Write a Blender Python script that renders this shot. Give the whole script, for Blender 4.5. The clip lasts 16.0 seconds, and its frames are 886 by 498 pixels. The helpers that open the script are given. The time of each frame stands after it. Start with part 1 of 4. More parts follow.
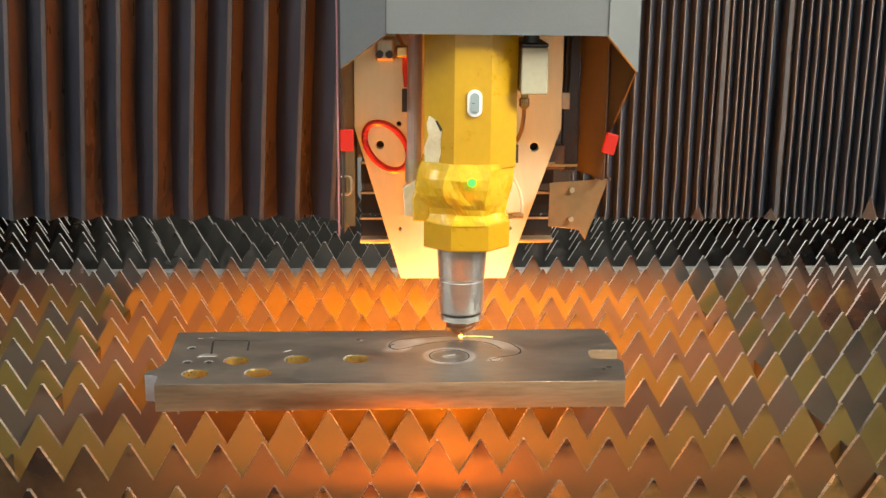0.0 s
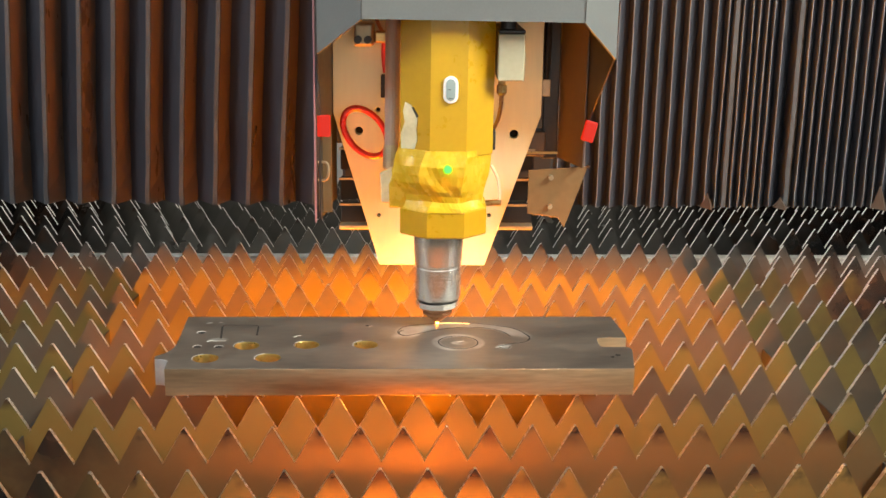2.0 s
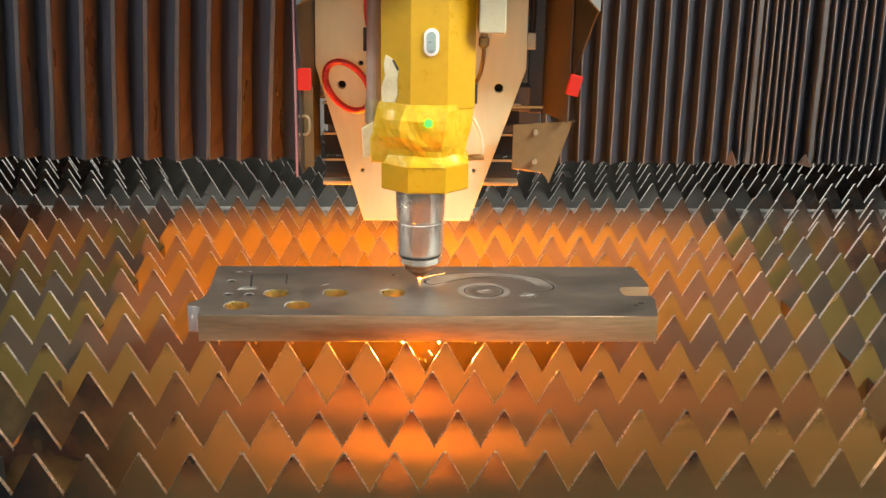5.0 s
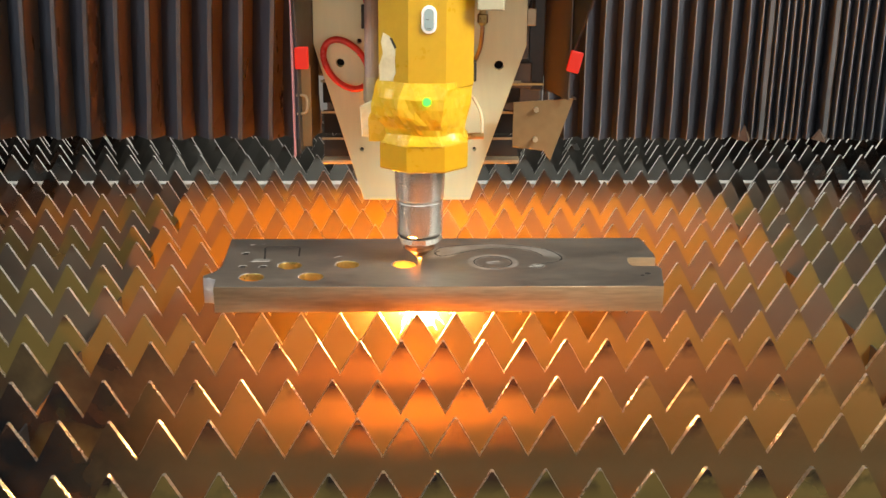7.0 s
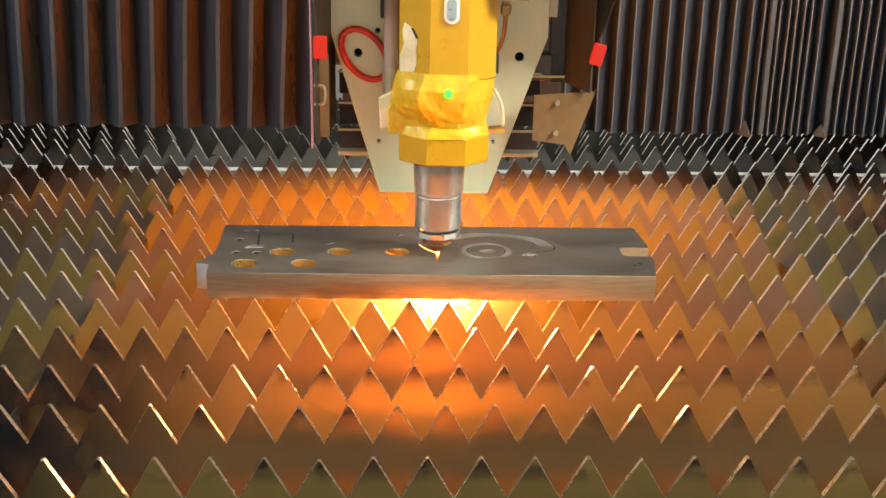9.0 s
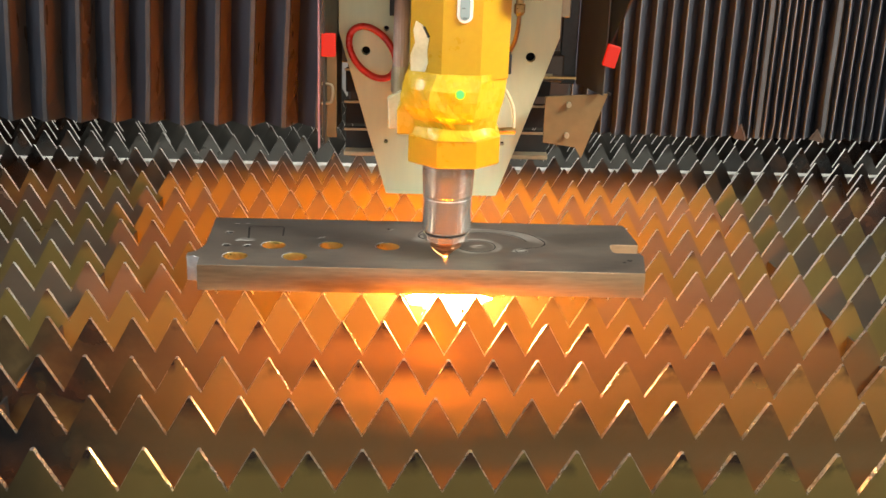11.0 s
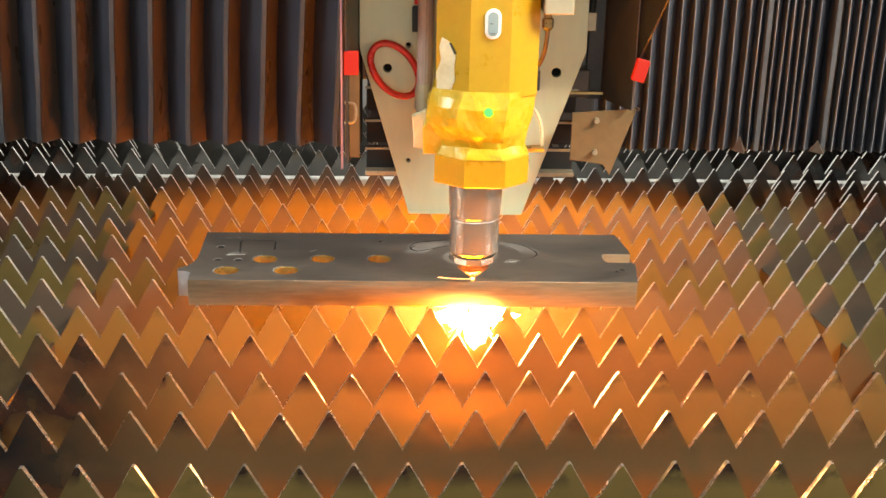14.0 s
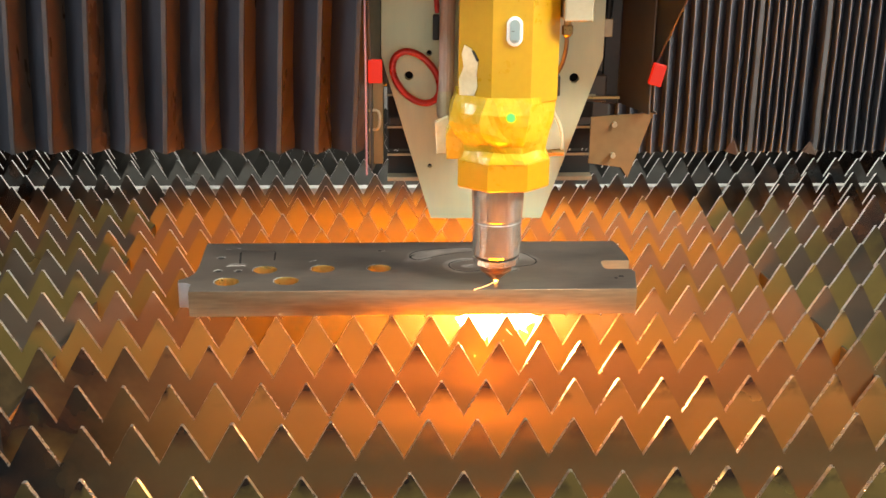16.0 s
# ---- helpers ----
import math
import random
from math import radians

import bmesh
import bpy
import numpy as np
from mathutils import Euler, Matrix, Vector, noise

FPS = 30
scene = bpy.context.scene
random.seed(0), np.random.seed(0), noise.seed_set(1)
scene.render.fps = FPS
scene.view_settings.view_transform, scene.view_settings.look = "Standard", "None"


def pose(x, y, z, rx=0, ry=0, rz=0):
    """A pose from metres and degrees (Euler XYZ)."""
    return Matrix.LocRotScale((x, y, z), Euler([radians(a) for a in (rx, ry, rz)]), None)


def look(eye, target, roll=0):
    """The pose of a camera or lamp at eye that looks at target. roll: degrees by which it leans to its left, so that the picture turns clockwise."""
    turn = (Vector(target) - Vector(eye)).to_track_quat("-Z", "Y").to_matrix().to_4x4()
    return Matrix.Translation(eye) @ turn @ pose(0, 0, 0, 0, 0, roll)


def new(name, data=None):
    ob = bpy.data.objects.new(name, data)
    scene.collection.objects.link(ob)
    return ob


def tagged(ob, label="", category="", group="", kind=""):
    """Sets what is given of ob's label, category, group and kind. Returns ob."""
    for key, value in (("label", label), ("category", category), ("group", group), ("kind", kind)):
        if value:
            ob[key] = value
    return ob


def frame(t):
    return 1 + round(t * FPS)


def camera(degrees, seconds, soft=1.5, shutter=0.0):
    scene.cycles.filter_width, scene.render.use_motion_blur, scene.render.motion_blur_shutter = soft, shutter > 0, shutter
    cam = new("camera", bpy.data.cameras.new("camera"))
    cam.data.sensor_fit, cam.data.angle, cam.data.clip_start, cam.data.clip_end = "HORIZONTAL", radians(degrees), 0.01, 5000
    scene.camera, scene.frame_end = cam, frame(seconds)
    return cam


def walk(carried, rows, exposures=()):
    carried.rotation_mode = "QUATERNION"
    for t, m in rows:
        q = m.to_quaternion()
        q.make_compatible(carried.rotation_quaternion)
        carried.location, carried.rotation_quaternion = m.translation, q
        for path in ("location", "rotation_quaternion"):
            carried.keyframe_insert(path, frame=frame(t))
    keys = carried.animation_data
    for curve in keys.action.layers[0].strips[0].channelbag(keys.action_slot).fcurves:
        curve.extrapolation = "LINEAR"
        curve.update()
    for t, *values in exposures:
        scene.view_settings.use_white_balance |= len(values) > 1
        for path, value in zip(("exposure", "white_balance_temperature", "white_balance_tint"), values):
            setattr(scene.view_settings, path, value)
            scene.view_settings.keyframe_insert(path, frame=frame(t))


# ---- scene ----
cam = camera(45.6, 16.0)
PATH = [
    (0, (0.0065, -0.9807, 0.3879), (0.1304, 0.9653, -0.0563), 0.57),
    (0.5, (0.0017, -0.9834, 0.3887), (0.1240, 0.9623, -0.0577), 0.57),
    (1, (-0.0002, -0.9823, 0.3905), (0.1179, 0.9616, -0.0646), 0.67),
    (1.5, (-0.0010, -0.9812, 0.3895), (0.1180, 0.9610, -0.0727), 0.97),
    (2, (0.0009, -0.9804, 0.3886), (0.1162, 0.9601, -0.0817), 0.98),
    (2.5, (-0.0035, -0.9788, 0.3847), (0.1130, 0.9601, -0.0921), 1.06),
    (3, (-0.0088, -0.9751, 0.3799), (0.1089, 0.9614, -0.1063), 1.05),
    (3.5, (-0.0077, -0.9748, 0.3734), (0.1001, 0.9599, -0.1221), 0.84),
    (4, (-0.0136, -0.9813, 0.3750), (0.0984, 0.9502, -0.1314), 1.13),
    (6.5, (-0.0200, -1.0171, 0.3896), (0.0594, 0.8923, -0.2002), 0.49),
    (7, (-0.0192, -1.0199, 0.3859), (0.0603, 0.8890, -0.2057), 0.49),
    (7.5, (-0.0139, -1.0222, 0.3861), (0.0626, 0.8849, -0.2114), 0.40),
    (8, (-0.0187, -1.0219, 0.3877), (0.0663, 0.8822, -0.2184), 0.50),
    (8.5, (-0.0160, -1.0210, 0.3869), (0.0666, 0.8818, -0.2236), 0.71),
    (9, (-0.0161, -1.0218, 0.3850), (0.0706, 0.8807, -0.2257), 1.20),
    (11.5, (-0.0187, -1.0252, 0.3840), (0.0915, 0.8742, -0.2326), 2.10),
    (12, (-0.0170, -1.0243, 0.3840), (0.0957, 0.8763, -0.2286), 2.10),
    (12.5, (-0.0153, -1.0245, 0.3860), (0.0998, 0.8783, -0.2191), 2.21),
    (13, (-0.0146, -1.0245, 0.3869), (0.1009, 0.8808, -0.2099), 2.02),
    (13.5, (-0.0146, -1.0244, 0.3851), (0.1009, 0.8819, -0.2090), 1.62),
    (14, (-0.0119, -1.0235, 0.3833), (0.1012, 0.8829, -0.2110), 1.32),
    (14.5, (-0.0102, -1.0236, 0.3852), (0.1003, 0.8826, -0.2098), 1.04),
    (15, (-0.0122, -1.0216, 0.3889), (0.0993, 0.8840, -0.2079), 0.75),
    (15.5, (-0.0115, -1.0226, 0.3889), (0.0994, 0.8843, -0.2037), 0.65),
    (16, (-0.0108, -1.0255, 0.3871), (0.1013, 0.8841, -0.1968), 0.55),
]
walk(cam, [(t, look(eye, target, roll)) for t, eye, target, roll in PATH],
     exposures=[(0, 0.10), (4, 0.10), (7, 0.08), (11.5, 0.20), (14.5, 0.24), (15.5, 0.14), (16, 0.18)])

# ---- how the head and the gantry travel: seconds, x, y of the nozzle ----
T_PLATE = 0.0285
HEAD = [
    (0, 0.0993, 0.1503), (0.5, 0.0900, 0.1500), (1, 0.0808, 0.1500), (1.5, 0.0718, 0.1498), (2, 0.0629, 0.1495),
    (2.5, 0.0540, 0.1483), (3, 0.0457, 0.1453), (3.5, 0.0374, 0.1420), (4, 0.0291, 0.1375), (5, 0.0137, 0.1256),
    (5.8, 0.0047, 0.1138), (6.5, 0.0011, 0.1026), (7, 0.0015, 0.0961), (7.5, 0.0058, 0.0891), (8, 0.0121, 0.0826),
    (8.5, 0.0206, 0.0781), (9, 0.0278, 0.0726), (10.2, 0.0391, 0.0551), (11.5, 0.0491, 0.0357), (12, 0.0526, 0.0290),
    (12.5, 0.0578, 0.0225), (13, 0.0647, 0.0171), (13.5, 0.0725, 0.0116), (14, 0.0810, 0.0098), (14.5, 0.0897, 0.0112),
    (15, 0.0977, 0.0162), (15.5, 0.1032, 0.0229), (16, 0.1072, 0.0283),
]

# ---- world and lights ----
world = bpy.data.worlds.new("world")
scene.world = world
world.use_nodes = True
world.node_tree.nodes["Background"].inputs[0].default_value = (0.75, 0.80, 0.85, 1)
world.node_tree.nodes["Background"].inputs[1].default_value = 0.3


def area_lamp(name, eye, target, sx, sy, watts, colour):
    data = bpy.data.lights.new(name, "AREA")
    data.shape, data.size, data.size_y, data.energy, data.color = "RECTANGLE", sx, sy, watts, colour
    ob = new(name, data)
    ob.matrix_world = look(eye, target)
    return ob


COOL = (1.0, 0.96, 0.82)
area_lamp("strip_lamp", (0.05, -0.4, 1.43), (0.05, 0.2, 0.1), 1.4, 0.10, 5, COOL)
area_lamp("strip_lamp", (1.6, -0.7, 1.43), (0.3, 0.3, 0.1), 1.1, 0.10, 90, COOL)
area_lamp("strip_lamp", (-1.5, -0.7, 1.43), (-0.3, 0.3, 0.1), 1.1, 0.10, 27, (0.90, 0.95, 0.95))
area_lamp("strip_lamp", (0.0, 1.9, 1.86), (0.0, 1.2, 0), 3.0, 0.10, 40, COOL)
# unseen fill lamp, added to brighten the faces turned south
area_lamp("hall_light", (0.25, -2.58, 0.62), (0.25, 0.0, 0.45), 3.0, 1.3, 12, (1.0, 0.94, 0.79))

# ---- materials ----


def shader(name, base, rough=0.5, metal=0.0, **extra):
    m = bpy.data.materials.new(name)
    m.use_nodes = True
    b = m.node_tree.nodes["Principled BSDF"]
    b.inputs["Base Color"].default_value = (*base, 1)
    b.inputs["Roughness"].default_value = rough
    b.inputs["Metallic"].default_value = metal
    for key, value in extra.items():
        b.inputs[key.replace("_", " ")].default_value = value
    return m


def node(m, kind, links=(), **values):
    n = m.node_tree.nodes.new(kind)
    for key, value in values.items():
        if key.startswith("i_"):
            n.inputs[key[2:].replace("_", " ")].default_value = value
        else:
            setattr(n, key, value)
    for socket, source in links:
        m.node_tree.links.new(source, n.inputs[socket])
    return n


def grain(m, dark, light, scale, fine=0.0, bump=0.0, rough=(0.4, 0.6), stretch=(1, 1, 1), low=0.35, high=0.65, vary=0.0):
    """Two scales of variation in colour, gloss and relief, in object space."""
    nt = m.node_tree
    b = nt.nodes["Principled BSDF"]
    co = node(m, "ShaderNodeTexCoord")
    mp = node(m, "ShaderNodeMapping", [("Vector", co.outputs["Object"])])
    mp.inputs["Scale"].default_value = stretch
    info = node(m, "ShaderNodeObjectInfo")
    shift = node(m, "ShaderNodeVectorMath", [(0, mp.outputs[0]), (1, info.outputs["Random"])], operation="ADD")
    big = node(m, "ShaderNodeTexNoise", [("Vector", shift.outputs[0])], i_Scale=scale, i_Detail=5.0, i_Roughness=0.6)
    small = node(m, "ShaderNodeTexNoise", [("Vector", shift.outputs[0])], i_Scale=fine or scale * 9, i_Detail=4.0)
    mix = node(m, "ShaderNodeMix", [(2, big.outputs["Fac"]), (3, small.outputs["Fac"])], data_type="FLOAT")
    mix.inputs[0].default_value = 0.35
    ramp = node(m, "ShaderNodeValToRGB", [(0, mix.outputs[0])])
    ramp.color_ramp.elements[0].position, ramp.color_ramp.elements[1].position = low, high
    ramp.color_ramp.elements[0].color, ramp.color_ramp.elements[1].color = (*dark, 1), (*light, 1)
    tone = ramp.outputs[0]
    if vary:
        lift = node(m, "ShaderNodeMapRange", [(0, info.outputs["Random"])])
        lift.inputs[3].default_value, lift.inputs[4].default_value = 1 - vary, 1 + vary
        tone = node(m, "ShaderNodeVectorMath", [(0, tone), (1, lift.outputs[0])], operation="MULTIPLY").outputs[0]
    nt.links.new(tone, b.inputs["Base Color"])
    rg = node(m, "ShaderNodeMapRange", [(0, mix.outputs[0])])
    rg.inputs[1].default_value, rg.inputs[2].default_value = low, high
    rg.inputs[3].default_value, rg.inputs[4].default_value = rough
    nt.links.new(rg.outputs[0], b.inputs["Roughness"])
    if bump:
        bp = node(m, "ShaderNodeBump", [("Height", mix.outputs[0])], i_Strength=1.0, i_Distance=bump)
        nt.links.new(bp.outputs[0], b.inputs["Normal"])
    return m


def glow(name, colour, strength):
    m = shader(name, (0.02, 0.02, 0.02), 0.5)
    b = m.node_tree.nodes["Principled BSDF"]
    b.inputs["Emission Color"].default_value = (*colour, 1)
    b.inputs["Emission Strength"].default_value = strength
    b.inputs["Specular IOR Level"].default_value = 0.1
    return m


def slat_material(name, dark, light, burn=False):
    """Smooth sheet steel; soot and burn marks gather towards the ends of the slats."""
    m = grain(shader(name, light, metal=0.7), dark, light, 2.5, 14, 0.0, (0.20, 0.30), (1, 1, 1.6), 0.25, 0.75, 0.12)
    nt = m.node_tree
    b = nt.nodes["Principled BSDF"]
    base = b.inputs["Base Color"].links[0].from_socket
    co = node(m, "ShaderNodeTexCoord")
    info = node(m, "ShaderNodeObjectInfo")
    sep = node(m, "ShaderNodeSeparateXYZ", [(0, co.outputs["Object"])])
    west = node(m, "ShaderNodeMapRange", [(0, sep.outputs[0])])
    west.inputs[1].default_value, west.inputs[2].default_value = (-0.20, -0.33) if burn else (-0.44, -0.62)
    east = node(m, "ShaderNodeMapRange", [(0, sep.outputs[0])])
    east.inputs[1].default_value, east.inputs[2].default_value = 0.42, 0.66
    ends = node(m, "ShaderNodeMath", [(0, west.outputs[0]), (1, east.outputs[0])], operation="MAXIMUM")
    seat = node(m, "ShaderNodeVectorMath", [(0, co.outputs["Object"]), (1, info.outputs["Random"])], operation="ADD")
    blot = node(m, "ShaderNodeTexNoise", [("Vector", seat.outputs[0])], i_Scale=6.5, i_Detail=5.0, i_Roughness=0.6)
    cut = node(m, "ShaderNodeMapRange", [(0, blot.outputs["Fac"])])
    cut.inputs[1].default_value, cut.inputs[2].default_value = 0.32, 0.50
    f = node(m, "ShaderNodeMath", [(0, ends.outputs[0]), (1, cut.outputs[0])], operation="MULTIPLY")
    rust = node(m, "ShaderNodeTexNoise", [("Vector", seat.outputs[0])], i_Scale=26.0, i_Detail=5.0)
    tips = node(m, "ShaderNodeMapRange", [(0, sep.outputs[2])])
    tips.inputs[1].default_value, tips.inputs[2].default_value = (-0.022, -0.006) if burn else (-0.013, -0.003)
    speck = node(m, "ShaderNodeMapRange", [(0, rust.outputs["Fac"])])
    speck.inputs[1].default_value, speck.inputs[2].default_value = (0.42, 0.52) if burn else (0.48, 0.62)
    burnt = node(m, "ShaderNodeMath", [(0, tips.outputs[0]), (1, speck.outputs[0])], operation="MULTIPLY")
    f = node(m, "ShaderNodeMath", [(0, f.outputs[0]), (1, burnt.outputs[0])], operation="MAXIMUM")
    tone = node(m, "ShaderNodeValToRGB", [(0, rust.outputs["Fac"])])
    tone.color_ramp.elements[0].position, tone.color_ramp.elements[1].position = 0.45, 0.68
    tone.color_ramp.elements[0].color, tone.color_ramp.elements[1].color = (0.036, 0.038, 0.042, 1), (0.15, 0.085, 0.055, 1)
    mix = node(m, "ShaderNodeMix", [(0, f.outputs[0]), (6, base), (7, tone.outputs[0])], data_type="RGBA")
    nt.links.new(mix.outputs[2], b.inputs["Base Color"])
    return m


SLAT_OLIVE = slat_material("olive_slat_steel", (0.34, 0.255, 0.084), (0.46, 0.345, 0.116))
BURNT_OLIVE = slat_material("burnt_olive_slat", (0.31, 0.232, 0.084), (0.42, 0.316, 0.116), True)
BURNT_BROWN = slat_material("burnt_brown_slat", (0.255, 0.178, 0.086), (0.355, 0.250, 0.122), True)
SLAT_GREY = slat_material("grey_slat_steel", (0.19, 0.19, 0.18), (0.30, 0.30, 0.285))
SLAT_BROWN = slat_material("brown_slat_steel", (0.195, 0.160, 0.125), (0.285, 0.235, 0.184))
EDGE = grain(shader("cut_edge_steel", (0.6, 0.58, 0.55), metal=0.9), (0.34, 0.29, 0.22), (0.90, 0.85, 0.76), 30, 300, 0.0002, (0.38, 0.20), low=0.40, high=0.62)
# same edge steel for the rear rows, their brighter light put into the colour
EDGE_LIT = grain(shader("lit_cut_edge", (0.8, 0.78, 0.75), metal=0.85), (0.60, 0.58, 0.55), (0.97, 0.96, 0.94), 60, 500, 0.0003, (0.25, 0.45))
BED = grain(shader("bed_steel", (0.1, 0.1, 0.1), metal=0.3), (0.035, 0.032, 0.03), (0.10, 0.09, 0.08), 3, 40, 0.0005, (0.5, 0.8))
RAIL = grain(shader("rail_paint", (0.7, 0.7, 0.7)), (0.5, 0.5, 0.5), (0.78, 0.78, 0.76), 10, 90, 0, (0.35, 0.55))
# bellows fabric with the cut's warm light painted in as brown
FABRIC_LIT = grain(shader("warm_lit_fabric", (0.10, 0.06, 0.04)), (0.056, 0.039, 0.030), (0.092, 0.063, 0.047), 4, 50, 0.00012, (0.24, 0.36), (1, 1, 0.35))
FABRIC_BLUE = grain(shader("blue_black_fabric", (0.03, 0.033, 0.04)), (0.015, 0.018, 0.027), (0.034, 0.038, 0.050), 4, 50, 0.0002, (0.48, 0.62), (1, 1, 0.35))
SOFT_HEM = grain(shader("soft_bellows_edge", (0.07, 0.075, 0.085)), (0.032, 0.036, 0.043), (0.056, 0.061, 0.070), 8, 90, 0, (0.45, 0.65))
HEM = grain(shader("bellows_edge", (0.1, 0.1, 0.11)), (0.085, 0.090, 0.105), (0.15, 0.155, 0.17), 8, 90, 0, (0.4, 0.6))
COVER = grain(shader("cover_paint", (0.3, 0.31, 0.31)), (0.108, 0.119, 0.120), (0.130, 0.142, 0.144), 6, 400, 0.0001, (0.45, 0.55))
LINER = grain(shader("liner_sheet", (0.2, 0.17, 0.15), metal=0.3), (0.080, 0.066, 0.056), (0.12, 0.098, 0.084), 6, 80, 0, (0.35, 0.5))
INNER = grain(shader("inner_sheet", (0.2, 0.18, 0.17), metal=0.5), (0.04, 0.037, 0.036), (0.075, 0.069, 0.066), 6, 80, 0, (0.35, 0.5))
CREAM = grain(shader("plate_aluminium", (0.62, 0.57, 0.48), metal=0.25), (0.60, 0.635, 0.44), (0.70, 0.735, 0.51), 5, 120, 0.0001, (0.35, 0.5), (1, 1, 0.15))
YELLOW = grain(shader("yellow_cover", (0.72, 0.42, 0.02)), (0.45, 0.262, 0.005), (0.52, 0.308, 0.008), 5, 120, 0.0, (0.25, 0.4))
TAPE = grain(shader("yellow_tape", (0.8, 0.55, 0.03)), (0.52, 0.320, 0.008), (0.66, 0.430, 0.024), 22, 120, 0.0004, (0.15, 0.35))
PALE = grain(shader("torn_paper", (0.7, 0.66, 0.5)), (0.58, 0.52, 0.30), (0.78, 0.72, 0.48), 40, 200, 0.0003, (0.4, 0.6))
CHROME = grain(shader("turned_steel", (0.66, 0.66, 0.64), metal=0.9), (0.80, 0.80, 0.76), (0.94, 0.94, 0.90), 6, 200, 0.0, (0.13, 0.20))
BRASS = grain(shader("brass", (0.55, 0.36, 0.14), metal=1.0), (0.45, 0.28, 0.10), (0.62, 0.42, 0.18), 40, 300, 0, (0.25, 0.4))
COPPER = grain(shader("nozzle_copper", (0.5, 0.25, 0.13), metal=1.0), (0.35, 0.18, 0.10), (0.6, 0.33, 0.18), 60, 400, 0.0001, (0.25, 0.45))
SOOT = shader("soot_black_rubber", (0.006, 0.006, 0.006), 0.6)
BLACK = grain(shader("black_plastic", (0.02, 0.02, 0.02)), (0.012, 0.012, 0.012), (0.03, 0.03, 0.03), 20, 200, 0, (0.35, 0.5))
TUBE = grain(shader("cable_sleeve", (0.45, 0.33, 0.28)), (0.36, 0.27, 0.23), (0.50, 0.38, 0.32), 10, 160, 0.0002, (0.4, 0.55), (1, 1, 0.3))
REDHOSE = grain(shader("red_hose", (0.75, 0.03, 0.015)), (0.62, 0.02, 0.012), (0.8, 0.05, 0.02), 30, 200, 0, (0.25, 0.35))
GREYBOX = grain(shader("valve_box", (0.6, 0.57, 0.5)), (0.36, 0.34, 0.23), (0.42, 0.40, 0.28), 10, 200, 0, (0.4, 0.5))
# pink base colour paints a reflection along the folded edge
PINK = grain(shader("edge_reflection", (0.55, 0.2, 0.28), metal=0.3), (0.34, 0.16, 0.18), (0.45, 0.22, 0.24), 10, 120, 0, (0.3, 0.4))
FLANGE = grain(shader("flange_sheet", (0.26, 0.18, 0.1), metal=0.4), (0.19, 0.125, 0.055), (0.25, 0.165, 0.075), 8, 100, 0.0, (0.3, 0.5))
BRACKET = grain(shader("zinc_bracket", (0.5, 0.42, 0.33), metal=0.6), (0.36, 0.30, 0.20), (0.52, 0.44, 0.30), 10, 120, 0.0001, (0.3, 0.5))
CLEAR = shader("clear_hose", (0.85, 0.75, 0.55), 0.2, 0.0, Alpha=0.45)
WINDOW = shader("sight_glass", (0.30, 0.38, 0.38), 0.15, 0.3)
WHITE = grain(shader("white_plastic", (0.75, 0.75, 0.72)), (0.68, 0.68, 0.65), (0.78, 0.78, 0.75), 20, 300, 0, (0.35, 0.5))
WALL = grain(shader("enclosure_paint", (0.45, 0.46, 0.47)), (0.52, 0.53, 0.54), (0.62, 0.63, 0.64), 2, 60, 0.0002, (0.45, 0.6))
FLOOR = grain(shader("chute_steel", (0.08, 0.075, 0.07), metal=0.4), (0.05, 0.045, 0.04), (0.14, 0.12, 0.11), 3, 40, 0.001, (0.5, 0.8))
RED = glow("red_marker", (1.0, 0.016, 0.001), 0.70)
GREEN = glow("green_indicator", (0.04, 1.0, 0.05), 4.0)
MELT = glow("molten_jet", (1.0, 0.45, 0.11), 760.0)
POOL = glow("molten_scrap", (1.0, 0.26, 0.001), 60.0)
UNDERGLOW = glow("unseen_underglow", (1.0, 0.26, 0.001), 108.0)
SPRAY = glow("spark_glow", (1.0, 0.60, 0.22), 30.0)
BURST = glow("bright_spray", (1.0, 0.66, 0.32), 24.0)
HOT = glow("hot_kerf", (1.0, 0.45, 0.14), 5.0)
TIP = glow("cut_flash", (1.0, 0.36, 0.04), 36.0)
LAMPGLOW = glow("lamp_diffuser", (0.9, 0.96, 1.0), 3.0)


